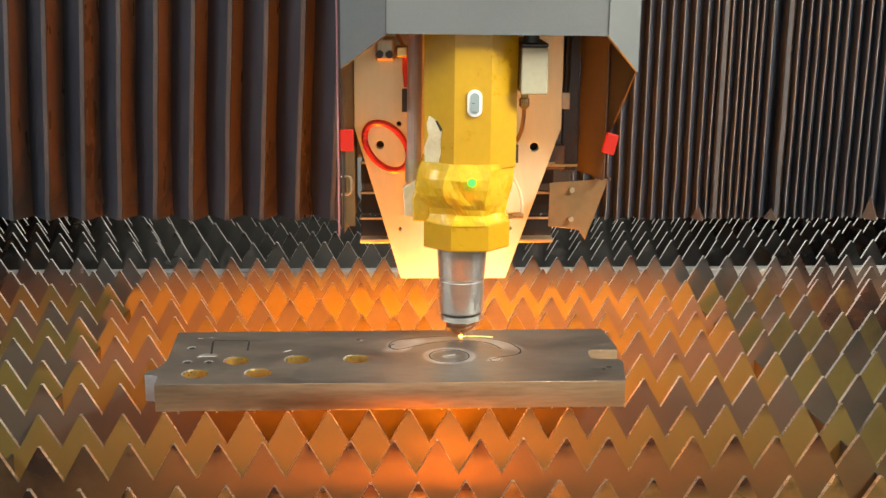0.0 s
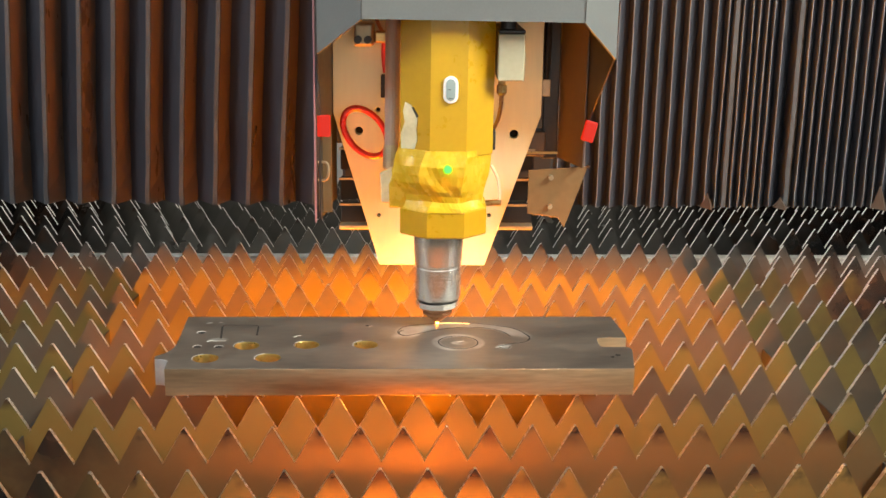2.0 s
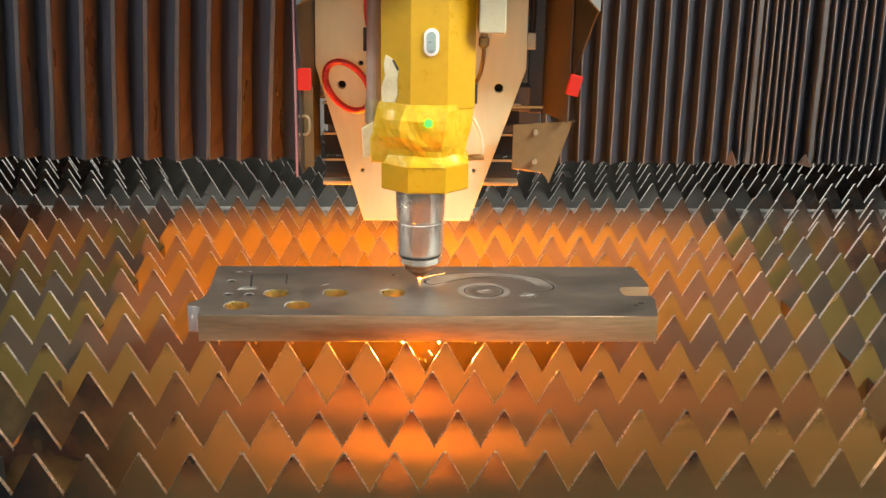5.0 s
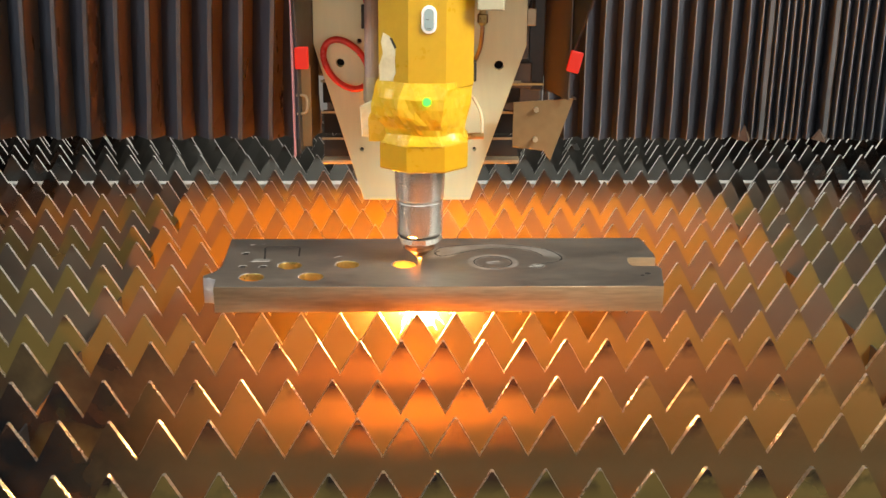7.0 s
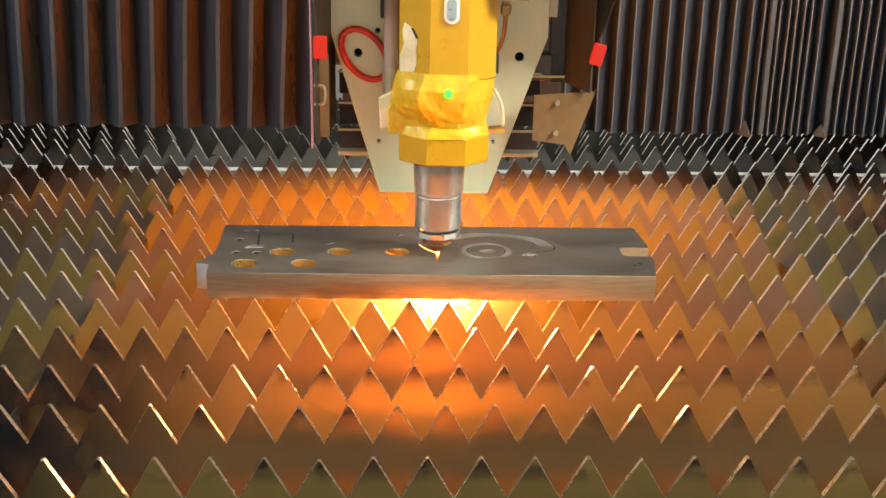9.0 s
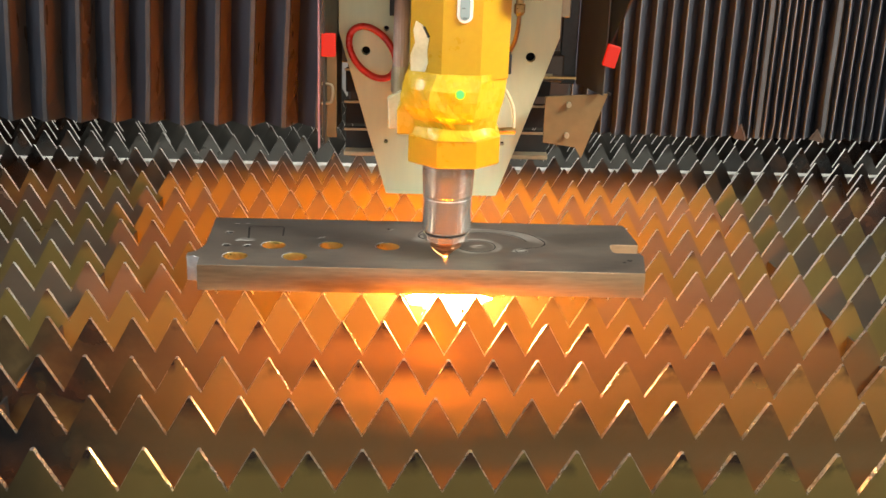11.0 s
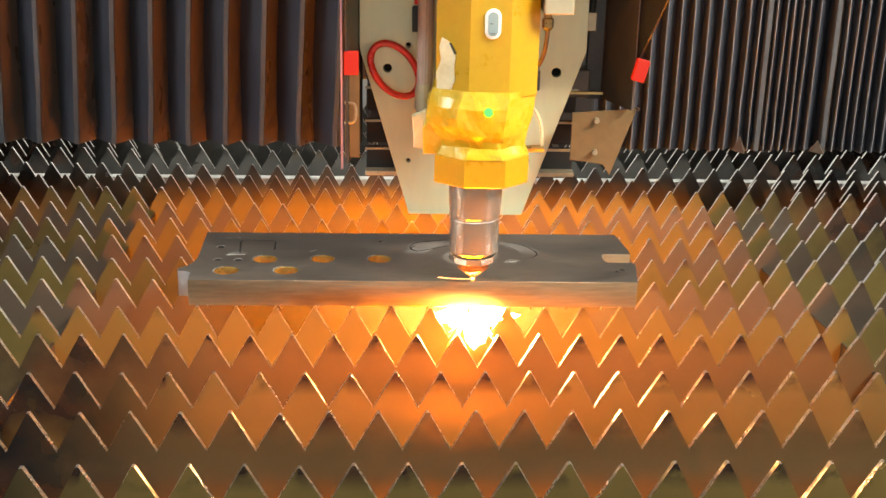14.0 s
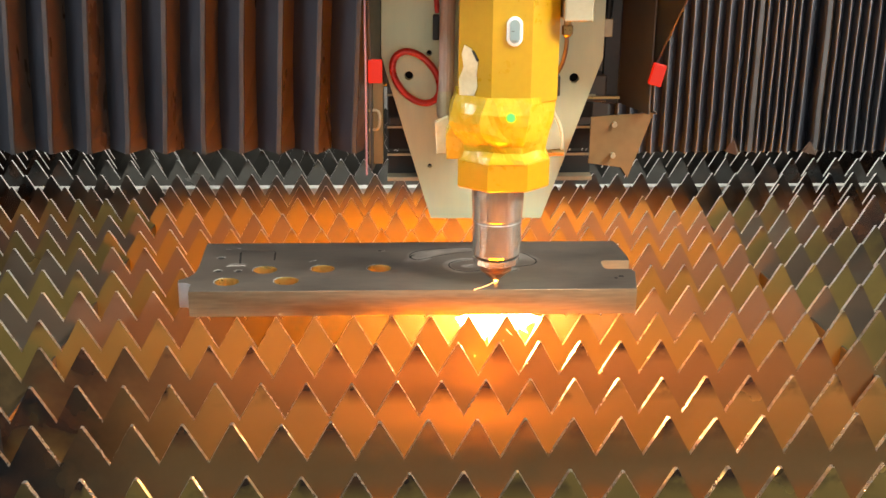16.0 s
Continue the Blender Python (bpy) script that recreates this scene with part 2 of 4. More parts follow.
def plate_material():
    """Hot-rolled steel with pale residue round the cuts."""
    m = grain(shader("hot_rolled_plate", (0.2, 0.19, 0.18), metal=0.35), (0.044, 0.037, 0.032), (0.170, 0.143, 0.118), 9, 60, 0.0003, (0.28, 0.46), (1, 2.5, 1), 0.3, 0.7)
    nt = m.node_tree
    b = nt.nodes["Principled BSDF"]
    base = b.inputs["Base Color"].links[0].from_socket
    co = node(m, "ShaderNodeTexCoord")
    wob = node(m, "ShaderNodeTexNoise", [("Vector", co.outputs["Object"])], i_Scale=30.0, i_Detail=4.0)
    total = None
    sep = node(m, "ShaderNodeSeparateXYZ", [(0, co.outputs["Object"])])
    for cx, cy, sy, r, width, from_y in ((0.082, 0.0836, 1, 0.0235, 0.006, -1), (0.088, 0.092, 1.25, 0.066, 0.014, 0.094), (0.030, 0.122, 0.7, 0.008, 0.008, -1), (-0.172, 0.094, 1.6, 0.004, 0.008, -1), (0.084, 0.082, 1.6, 0.006, 0.005, -1), (0.130, 0.070, 1.0, 0.004, 0.005, -1)):
        off = node(m, "ShaderNodeVectorMath", [(0, co.outputs["Object"])], operation="SUBTRACT")
        off.inputs[1].default_value = (cx, cy, T_PLATE)
        sc = node(m, "ShaderNodeVectorMath", [(0, off.outputs[0])], operation="MULTIPLY")
        sc.inputs[1].default_value = (1, sy, 3.0)
        ln = node(m, "ShaderNodeVectorMath", [(0, sc.outputs[0])], operation="LENGTH")
        d = node(m, "ShaderNodeMath", [(0, ln.outputs["Value"])], operation="SUBTRACT")
        d.inputs[1].default_value = r
        a = node(m, "ShaderNodeMath", [(0, d.outputs[0])], operation="ABSOLUTE")
        mr = node(m, "ShaderNodeMapRange", [(0, a.outputs[0])])
        mr.inputs[1].default_value, mr.inputs[2].default_value, mr.inputs[3].default_value, mr.inputs[4].default_value = width * 0.5, width, 1.0, 0.0
        if from_y > 0:
            up = node(m, "ShaderNodeMapRange", [(0, sep.outputs[1])])
            up.inputs[1].default_value, up.inputs[2].default_value = from_y, from_y + 0.012
            mr = node(m, "ShaderNodeMath", [(0, mr.outputs[0]), (1, up.outputs[0])], operation="MULTIPLY")
        total = mr if total is None else node(m, "ShaderNodeMath", [(0, total.outputs[0]), (1, mr.outputs[0])], operation="MAXIMUM")
    k = node(m, "ShaderNodeMapRange", [(0, wob.outputs["Fac"])])
    k.inputs[1].default_value, k.inputs[2].default_value, k.inputs[3].default_value, k.inputs[4].default_value = 0.30, 0.62, 0.05, 0.55
    f = node(m, "ShaderNodeMath", [(0, total.outputs[0]), (1, k.outputs[0])], operation="MULTIPLY")
    mix = node(m, "ShaderNodeMix", [(0, f.outputs[0]), (6, base)], data_type="RGBA")
    mix.inputs[7].default_value = (0.43, 0.42, 0.395, 1)
    nt.links.new(mix.outputs[2], b.inputs["Base Color"])
    return m


PLATE = plate_material()
PLATE_SIDE = grain(shader("sawn_plate_side", (0.3, 0.27, 0.25), metal=0.4), (0.17, 0.112, 0.062), (0.33, 0.230, 0.135), 9, 120, 0.0004, (0.3, 0.5), (0.3, 1, 3))
# pale copy for the plate's west end, the lamp light on it painted in
END_LIT = grain(shader("lit_plate_end", (0.4, 0.41, 0.42), metal=0.5), (0.26, 0.27, 0.28), (0.44, 0.45, 0.46), 14, 160, 0.0003, (0.3, 0.5))
# gold tone of the hole walls: glow from below put into the colour
BORE = grain(shader("glow_lit_bore", (0.5, 0.36, 0.12), metal=0.7), (0.24, 0.17, 0.045), (0.37, 0.275, 0.085), 40, 300, 0.0002, (0.25, 0.4))

# ---- building helpers ----


def part(name, bm, material, parent=None, label="", smooth=False):
    mesh = bpy.data.meshes.new(name)
    bm.normal_update()
    bm.to_mesh(mesh)
    bm.free()
    for m in material if isinstance(material, (list, tuple)) else [material]:
        mesh.materials.append(m)
    if smooth:
        mesh.shade_smooth()
    ob = new(name, mesh)
    ob.parent = parent
    if label:
        tagged(ob, label)
    return ob


def thing(name, label, category, group="", kind=""):
    return tagged(new(name), label, category, group, kind)


def box(x0, x1, y0, y1, z0, z1, bevel=0.0, bm=None):
    own = bm or bmesh.new()
    v = [own.verts.new((x, y, z)) for x in (x0, x1) for y in (y0, y1) for z in (z0, z1)]
    made = [own.faces.new([v[i] for i in f]) for f in ((0, 1, 3, 2), (4, 6, 7, 5), (0, 4, 5, 1), (2, 3, 7, 6), (0, 2, 6, 4), (1, 5, 7, 3))]
    if bevel:
        edges = {e for f in made for e in f.edges}
        bmesh.ops.bevel(own, geom=list(edges), offset=bevel, segments=2, affect="EDGES", profile=0.5)
    return own


def prism(points, axis, a, b, bevel=0.0, bm=None):
    """A polygon, given in the two other axes, pulled along an axis from a to b."""
    own = bm or bmesh.new()
    def place(p, d):
        return {"x": (d, p[0], p[1]), "y": (p[0], d, p[1]), "z": (p[0], p[1], d)}[axis]
    lo = [own.verts.new(place(p, a)) for p in points]
    hi = [own.verts.new(place(p, b)) for p in points]
    n = len(points)
    faces = [own.faces.new(lo), own.faces.new(hi)]
    faces += [own.faces.new((lo[i], lo[(i + 1) % n], hi[(i + 1) % n], hi[i])) for i in range(n)]
    bmesh.ops.recalc_face_normals(own, faces=faces)
    if bevel:
        bmesh.ops.bevel(own, geom=[e for f in faces[:2] for e in f.edges], offset=bevel, segments=1, affect="EDGES")
    return own


def lathe(profile, n=40, cx=0.0, cy=0.0):
    """Profile of (radius, z), turned round the upright axis."""
    bm = bmesh.new()
    rings = []
    for r, z in profile:
        rings.append([bm.verts.new((cx + r * math.cos(2 * math.pi * k / n), cy + r * math.sin(2 * math.pi * k / n), z)) for k in range(n)])
    for a, b in zip(rings, rings[1:]):
        for k in range(n):
            bm.faces.new((a[k], a[(k + 1) % n], b[(k + 1) % n], b[k]))
    bm.faces.new(rings[0])
    bm.faces.new(rings[-1])
    bmesh.ops.recalc_face_normals(bm, faces=bm.faces)
    return bm


def tube(points, r, n=10, closed=False, steps=6):
    """A round hose through the points."""
    pts = [Vector(p) for p in points]
    path = []
    m = len(pts)
    span = range(m if closed else m - 1)
    for i in span:
        p0, p1, p2, p3 = (pts[(i + j) % m] if closed else pts[min(max(i + j, 0), m - 1)] for j in (-1, 0, 1, 2))
        for s in range(steps):
            t = s / steps
            path.append(0.5 * ((2 * p1) + (p2 - p0) * t + (2 * p0 - 5 * p1 + 4 * p2 - p3) * t * t + (3 * p1 - p0 - 3 * p2 + p3) * t ** 3))
    if not closed:
        path.append(pts[-1])
    bm = bmesh.new()
    rings = []
    k = len(path)
    for i, p in enumerate(path):
        d = (path[(i + 1) % k] - path[i - 1]) if closed else (path[min(i + 1, k - 1)] - path[max(i - 1, 0)])
        d.normalize()
        u = d.cross(Vector((0, 1, 0.01))).normalized()
        w = d.cross(u)
        rings.append([bm.verts.new(p + r * (u * math.cos(2 * math.pi * q / n) + w * math.sin(2 * math.pi * q / n))) for q in range(n)])
    for a, b in zip(rings, rings[1:] + ([rings[0]] if closed else [])):
        for q in range(n):
            bm.faces.new((a[q], a[(q + 1) % n], b[(q + 1) % n], b[q]))
    if not closed:
        bm.faces.new(rings[0])
        bm.faces.new(rings[-1])
    bmesh.ops.recalc_face_normals(bm, faces=bm.faces)
    return bm


def disc(cx, cz, r, y0, y1, n=24):
    return prism([(cx + r * math.cos(2 * math.pi * k / n), cz + r * math.sin(2 * math.pi * k / n)) for k in range(n)], "y", y0, y1)


def cut_sheet(outline, holes, z0, z1):
    """A flat sheet with holes through it, from filled curves."""
    cu = bpy.data.curves.new("sheet", "CURVE")
    cu.dimensions, cu.fill_mode, cu.extrude, cu.bevel_depth, cu.bevel_resolution = "2D", "BOTH", (z1 - z0) / 2 - 0.0006, 0.0006, 1
    for loop in [outline, *holes]:
        sp = cu.splines.new("POLY")
        sp.points.add(len(loop) - 1)
        for q, p in zip(sp.points, loop):
            q.co = (p[0], p[1], 0, 1)
        sp.use_cyclic_u = True
    ob = new("sheet", cu)
    mesh = bpy.data.meshes.new_from_object(ob.evaluated_get(bpy.context.evaluated_depsgraph_get()))
    bpy.data.objects.remove(ob)
    bpy.data.curves.remove(cu)
    bm = bmesh.new()
    bm.from_mesh(mesh)
    bpy.data.meshes.remove(mesh)
    bmesh.ops.remove_doubles(bm, verts=bm.verts, dist=1e-6)
    bmesh.ops.translate(bm, verts=bm.verts, vec=(0, 0, (z0 + z1) / 2))
    return bm


def ring_points(cx, cy, r, n=32):
    return [(cx + r * math.cos(2 * math.pi * k / n), cy + r * math.sin(2 * math.pi * k / n)) for k in range(n)]


def ribbon(points, width, z, closed=False):
    """A thin flat line on a level face."""
    bm = bmesh.new()
    pairs = []
    n = len(points)
    for i, p in enumerate(points):
        a, b = (points[i - 1], points[(i + 1) % n]) if closed else (points[max(i - 1, 0)], points[min(i + 1, n - 1)])
        d = Vector((b[0] - a[0], b[1] - a[1])).normalized() * width / 2
        pairs.append([bm.verts.new((p[0] - d.y, p[1] + d.x, z)), bm.verts.new((p[0] + d.y, p[1] - d.x, z)),
                      bm.verts.new((p[0] - d.y, p[1] + d.x, z - 0.001)), bm.verts.new((p[0] + d.y, p[1] - d.x, z - 0.001))])
    for a, b in zip(pairs, pairs[1:] + ([pairs[0]] if closed else [])):
        bm.faces.new((a[0], a[1], b[1], b[0]))
        bm.faces.new((a[2], b[2], b[3], a[3]))
        bm.faces.new((a[0], b[0], b[2], a[2]))
        bm.faces.new((a[1], a[3], b[3], b[1]))
    return bm


# ---- enclosure round the machine ----
tagged(part("floor", box(-2.2, 2.2, -2.6, 2.6, -0.80, -0.75), FLOOR), "dark steel floor under the cutting bed", "floor", kind="structure")
tagged(part("wall_north", box(-2.2, 2.2, 2.6, 2.66, -0.75, 1.95), WALL), "grey painted enclosure wall behind the gantry", "wall", kind="structure")
# the opening in this wall is added to hold the fill lamp
south = box(-2.2, -1.35, -2.66, -2.6, -0.75, 1.95)
for x0, x1, z0, z1 in ((1.85, 2.2, -0.75, 1.95), (-1.35, 1.85, -0.75, -0.10), (-1.35, 1.85, 1.34, 1.95)):
    box(x0, x1, -2.66, -2.6, z0, z1, 0.0, south)
tagged(part("wall_south", south, WALL), "unseen grey enclosure wall, opened for the front fill light", "wall", kind="structure")
tagged(part("wall_west", box(-2.26, -2.2, -2.66, 2.66, -0.75, 1.95), WALL), "grey painted enclosure wall", "wall", kind="structure")
tagged(part("wall_east", box(2.2, 2.26, -2.66, 2.66, -0.75, 1.95), WALL), "grey painted enclosure wall", "wall", kind="structure")
tagged(part("ceiling", box(-2.26, 2.26, -2.66, 2.66, 1.95, 2.0), WALL), "grey enclosure ceiling", "ceiling", kind="structure")


def ceiling_light(x, y, length, drop=0.0):
    t = thing("strip_light", "white strip light hung under the enclosure ceiling", "light", "strip lights")
    t.matrix_world = pose(x, y, 1.95 - drop)
    if drop:
        for k in (-0.4, 0.4):
            part("hanger", box(k * length - 0.004, k * length + 0.004, -0.004, 0.004, -0.002, drop), WHITE, t)
    part("housing", box(-length / 2, length / 2, -0.06, 0.06, -0.04, -0.002, 0.004), WHITE, t)
    part("diffuser", box(-length / 2 + 0.02, length / 2 - 0.02, -0.045, 0.045, -0.055, -0.041, 0.003), LAMPGLOW, t, "glowing white diffuser")


ceiling_light(0.05, -0.4, 1.4, 0.43)
ceiling_light(1.6, -0.7, 1.1, 0.43)
ceiling_light(-1.5, -0.7, 1.1, 0.43)
ceiling_light(0.0, 1.9, 3.0)

# ---- the cutting bed ----
PITCH, DEEP, THICK, SLAT_H = 0.04, 0.032, 0.0046, 0.086
bed = thing("cutting_bed", "steel cutting bed with rows of pointed slats", "machine bed")


def slat(seed):
    """One sawtooth support slat: 60 teeth, with a nick in each valley."""
    rnd = random.Random(seed)
    verts, faces, mats = [], [], []
    for k in range(-31, 31):
        x0, xt = k * PITCH - PITCH / 2, k * PITCH
        tip = -rnd.choice((0, 0, 0, 0.0004, 0.0008, 0.002))
        w = 0.0007 + rnd.random() * 0.0006
        top = [(x0, -DEEP - 0.0026), (x0 + 0.0012, -DEEP), (xt - w, tip), (xt + w, tip), (x0 + PITCH - 0.0012, -DEEP), (x0 + PITCH, -DEEP - 0.0026)]
        loop = top + [(x0 + PITCH, -SLAT_H), (x0, -SLAT_H)]
        b = len(verts)
        verts += [(x, -THICK / 2, z) for x, z in loop] + [(x, THICK / 2, z) for x, z in loop]
        faces += [tuple(b + i for i in range(7, -1, -1)), tuple(b + 8 + i for i in range(8))]
        mats += [0, 0]
        for i in range(5):
            faces.append((b + i, b + i + 1, b + 9 + i, b + 8 + i))
            mats.append(1)
        faces.append((b + 6, b + 7, b + 15, b + 14))
        mats.append(0)
    mesh = bpy.data.meshes.new("slat")
    mesh.from_pydata(verts, [], faces)
    mesh.polygons.foreach_set("material_index", mats)
    row_y = SLAT_ROWS[seed][0]
    brown, olive = (BURNT_BROWN, BURNT_OLIVE) if row_y < -0.03 else (SLAT_BROWN, SLAT_OLIVE)
    mesh.materials.append(SLAT_GREY if row_y > 0.6 else brown if seed % 2 else olive)
    mesh.materials.append(EDGE_LIT if row_y > 0.05 else EDGE)
    bm = bmesh.new()
    bm.from_mesh(mesh)
    bmesh.ops.recalc_face_normals(bm, faces=bm.faces)
    bm.to_mesh(mesh)
    bm.free()
    return mesh


SLAT_ROWS = [
    (-0.8135, 0.0191), (-0.7295, 0.0188), (-0.6445, 0.0094), (-0.564, 0.0335), (-0.4849, 0.0026), (-0.4021, 0.0242), (-0.3276, 0.0073), (-0.2405, 0.0249),
    (-0.1619, 0.0398), (-0.0731, 0.0209), (0.0036, 0.0373), (0.0895, 0.0148), (0.1677, 0.0313), (0.2566, 0.0101), (0.3365, 0.0264), (0.4176, 0.007),
    (0.5048, 0.0216), (0.5826, 0.0201), (0.6614, 0.016), (0.7785, 0.0361), (0.8600, 0.0115), (0.9420, 0.0280), (1.0150, 0.0026), (1.0920, 0.0236),
    (1.1566, 0.0012), (1.2408, 0.0189), (1.3241, 0.0352),
]
for i, (y, phase) in enumerate(SLAT_ROWS):
    ob = new("slat", slat(i))
    ob.parent = bed
    ob.matrix_basis = pose(phase, y, 0, random.uniform(-0.5, 0.5), 0, random.uniform(-0.05, 0.05))
for x in (-0.350, 0.480):
    part("partition", box(x - 0.001, x + 0.001, -0.282, 0.30, -0.44, -0.039), SOOT, bed, "upright partition plate between the scrap bays")
    part("partition_beam", box(x - 0.001, x + 0.001, 0.302, 0.655, -0.125, -0.039), SOOT, bed, "shallow partition plate under the rear slats")
# unseen plates, added below the slats to block and shape the glow
part("bay_wall", box(-0.347, 0.477, -0.290, -0.284, -0.44, -0.088), BED, bed, "unseen plate added to stop the glow reaching the front slats")
for x0, x1 in ((-0.347, -0.11), (0.21, 0.477)):
    part("baffle", box(x0, x1, 0.087, 0.092, -0.44, -0.088), BED, bed, "unseen baffle added to keep the glow off the side slats")
part("baffle", box(-0.108, 0.208, 0.001, 0.006, -0.44, -0.255), BED, bed, "unseen low baffle added to weaken the glow towards the front")
for x in (-1.27, 1.27):
    part("side_rail", box(x - 0.03, x + 0.03, -1.0, 1.4, -0.75, -0.03, 0.004), BED, bed)
part("crossbar", box(-1.24, 1.24, 0.696, 0.718, -0.44, -0.031, 0.002), RAIL, bed, "pale painted crossbar under the slats")
part("scrap_tray", box(-1.24, 1.24, -1.0, 1.4, -0.46, -0.44), FLOOR, bed, "dark sooty scrap tray")
part("tray_leg", box(-1.24, 1.24, -0.98, -0.94, -0.75, -0.46), BED, bed)
part("tray_leg", box(-1.24, 1.24, 1.30, 1.34, -0.75, -0.46), BED, bed)

# ---- the steel plate ----
plate = thing("steel_plate", "thick dark steel plate with holes lying on the slats", "metal plate")
OUTLINE = [(-0.2105, 0.0053), (0.2524, 0.0019), (0.2634, 0.0583), (0.2618, 0.0675), (0.2353, 0.0677), (0.232, 0.0715), (0.2316, 0.0835), (0.2332, 0.0954), (0.2369, 0.0992), (0.2659, 0.099), (0.2671, 0.1125), (0.2648, 0.1755), (-0.2178, 0.1758), (-0.2127, 0.0802), (-0.2139, 0.0661), (-0.2181, 0.0531), (-0.2272, 0.0423), (-0.2261, 0.0347), (-0.2186, 0.0336), (-0.2123, 0.0292)]
HOLES = [(-0.1759, 0.0354), (-0.1137, 0.0366), (-0.1398, 0.0748), (-0.0775, 0.077), (-0.0159, 0.0771)]
body = part("plate_body", cut_sheet(OUTLINE, [ring_points(x, y, 0.0133) for x, y in HOLES], 0.0005, T_PLATE), [PLATE, PLATE_SIDE, BORE, END_LIT], plate)
for poly in body.data.polygons:
    if abs(poly.normal.z) < 0.5:
        bored = any(math.hypot(poly.center.x - x, poly.center.y - y) < 0.0145 for x, y in HOLES)
        end = poly.center.x < -0.211 and poly.center.y < 0.075
        poly.material_index = 2 if bored else 3 if end else 1
SLAG = grain(shader("pale_slag", (0.4, 0.4, 0.38)), (0.25, 0.24, 0.22), (0.5, 0.49, 0.46), 120, 600, 0.0004, (0.5, 0.7))
KERF = shader("open_kerf", (0.012, 0.011, 0.01), 0.8)
Z_K = T_PLATE + 0.0002
part("circle_kerf", ribbon(ring_points(0.082, 0.0836, 0.0210, 48), 0.0012, Z_K, True), KERF, plate, "dark ring cut through the plate")


def arc(cx, cy, rx, ry, a0, a1, n=28):
    return [(cx + rx * math.cos(radians(a0 + (a1 - a0) * k / n)), cy + ry * math.sin(radians(a0 + (a1 - a0) * k / n))) for k in range(n + 1)]


def bowed(points, steps=5):
    """A smooth line on the plate through the points."""
    line = []
    for i in range(len(points) - 1):
        p0, p1, p2, p3 = (Vector(points[min(max(i + j, 0), len(points) - 1)]) for j in (-1, 0, 1, 2))
        for k in range(steps):
            t = k / steps
            line.append(tuple(0.5 * (2 * p1 + (p2 - p0) * t + (2 * p0 - 5 * p1 + 4 * p2 - p3) * t * t + (3 * p1 - p0 - 3 * p2 + p3) * t ** 3)))
    return line + [points[-1]]


part("rectangle_kerf", ribbon([(-0.1700, 0.0974), (-0.1743, 0.1384)], 0.0022, Z_K), KERF, plate, "dark open side of the rectangular cut")
part("rectangle_kerf", ribbon(bowed([(-0.1743, 0.1384), (-0.1715, 0.1444), (-0.1560, 0.1440), (-0.1380, 0.1433), (-0.1348, 0.1371)]), 0.0008, Z_K), KERF, plate)
part("rectangle_kerf", ribbon([(-0.1348, 0.1371), (-0.1332, 0.1076)], 0.0019, Z_K), KERF, plate)
OUTER = [(0.0194, 0.1124), (0.0182, 0.1184), (0.0208, 0.1302), (0.0291, 0.1402), (0.0514, 0.1477), (0.0835, 0.1520), (0.1088, 0.1495), (0.1393, 0.1367), (0.1533, 0.1221), (0.1605, 0.0963), (0.1520, 0.0840), (0.1392, 0.0790), (0.1240, 0.0700)]
INNER_ARC = [(0.0194, 0.1124), (0.0266, 0.1063), (0.0409, 0.1137), (0.0663, 0.1288), (0.0950, 0.1361), (0.1198, 0.1312), (0.1341, 0.1187), (0.1400, 0.1040)]
part("outline_kerf", ribbon(bowed(OUTER), 0.0009, Z_K), KERF, plate, "outer contour being cut")
part("slot_kerf", ribbon(bowed(INNER_ARC), 0.0009, Z_K), KERF, plate, "curved slot cut")
part("slot_kerf", ribbon(arc(0.0255, 0.1165, 0.0060, 0.0085, 100, 265, 12), 0.0015, Z_K), KERF, plate)
part("slot_kerf", ribbon(arc(0.1500, 0.1010, 0.0105, 0.0150, 55, -50, 12), 0.0014, Z_K), KERF, plate)
part("slot_kerf", ribbon(bowed([(0.1238, 0.0720), (0.1262, 0.0640), (0.1339, 0.0650), (0.1360, 0.0700)]), 0.0009, Z_K), KERF, plate)
for x, y, r in ((-0.1935, 0.1173, 0.0036), (-0.1902, 0.0706, 0.0036), (-0.1682, 0.0699, 0.0036), (-0.0154, 0.1415, 0.0020), (0.2449, 0.0419, 0.0030), (0.2380, 0.0360, 0.0020)):
    part("blind_hole", prism(ring_points(x, y, r, 16), "z", T_PLATE - 0.001, T_PLATE + 0.0002), KERF, plate, "small dark drill mark")
    if r > 0.003 and x < 0:
        part("slag_rim", ribbon(arc(x, y, r + 0.0012, r + 0.0016, 30, 200, 10), 0.0008, T_PLATE + 0.0003), SLAG, plate, "pale slag rim")
for x, y, a, ln in ((-0.1735, 0.0890, 0.1, 0.020), (-0.1800, 0.0905, 0.6, 0.008), (-0.0900, 0.1050, 0.7, 0.010), (0.0850, 0.0860, 0.5, 0.008), (0.1270, 0.0690, 0.3, 0.014), (-0.19, 0.152, 0.0, 0.006), (-0.178, 0.154, 0.0, 0.004), (-0.0116, 0.1394, 0.8, 0.006)):
    dx, dy = math.cos(a) * ln / 2, math.sin(a) * ln / 2
    part("slag_streak", ribbon([(x - dx, y - dy), (x, y + 0.0006), (x + dx, y + dy)], 0.0009, T_PLATE + 0.0003), SLAG, plate, "pale slag streak")
for x, y in HOLES:
    part("burr", ribbon(arc(x, y, 0.0139, 0.0139, 110, 205, 12), 0.0007, T_PLATE + 0.0003), SLAG, plate, "pale burr at the rim of the hole")

# ---- the cutting carriage ----
carriage = thing("cutting_carriage", "laser cutting head with yellow cover and pale back plate", "laser cutter")


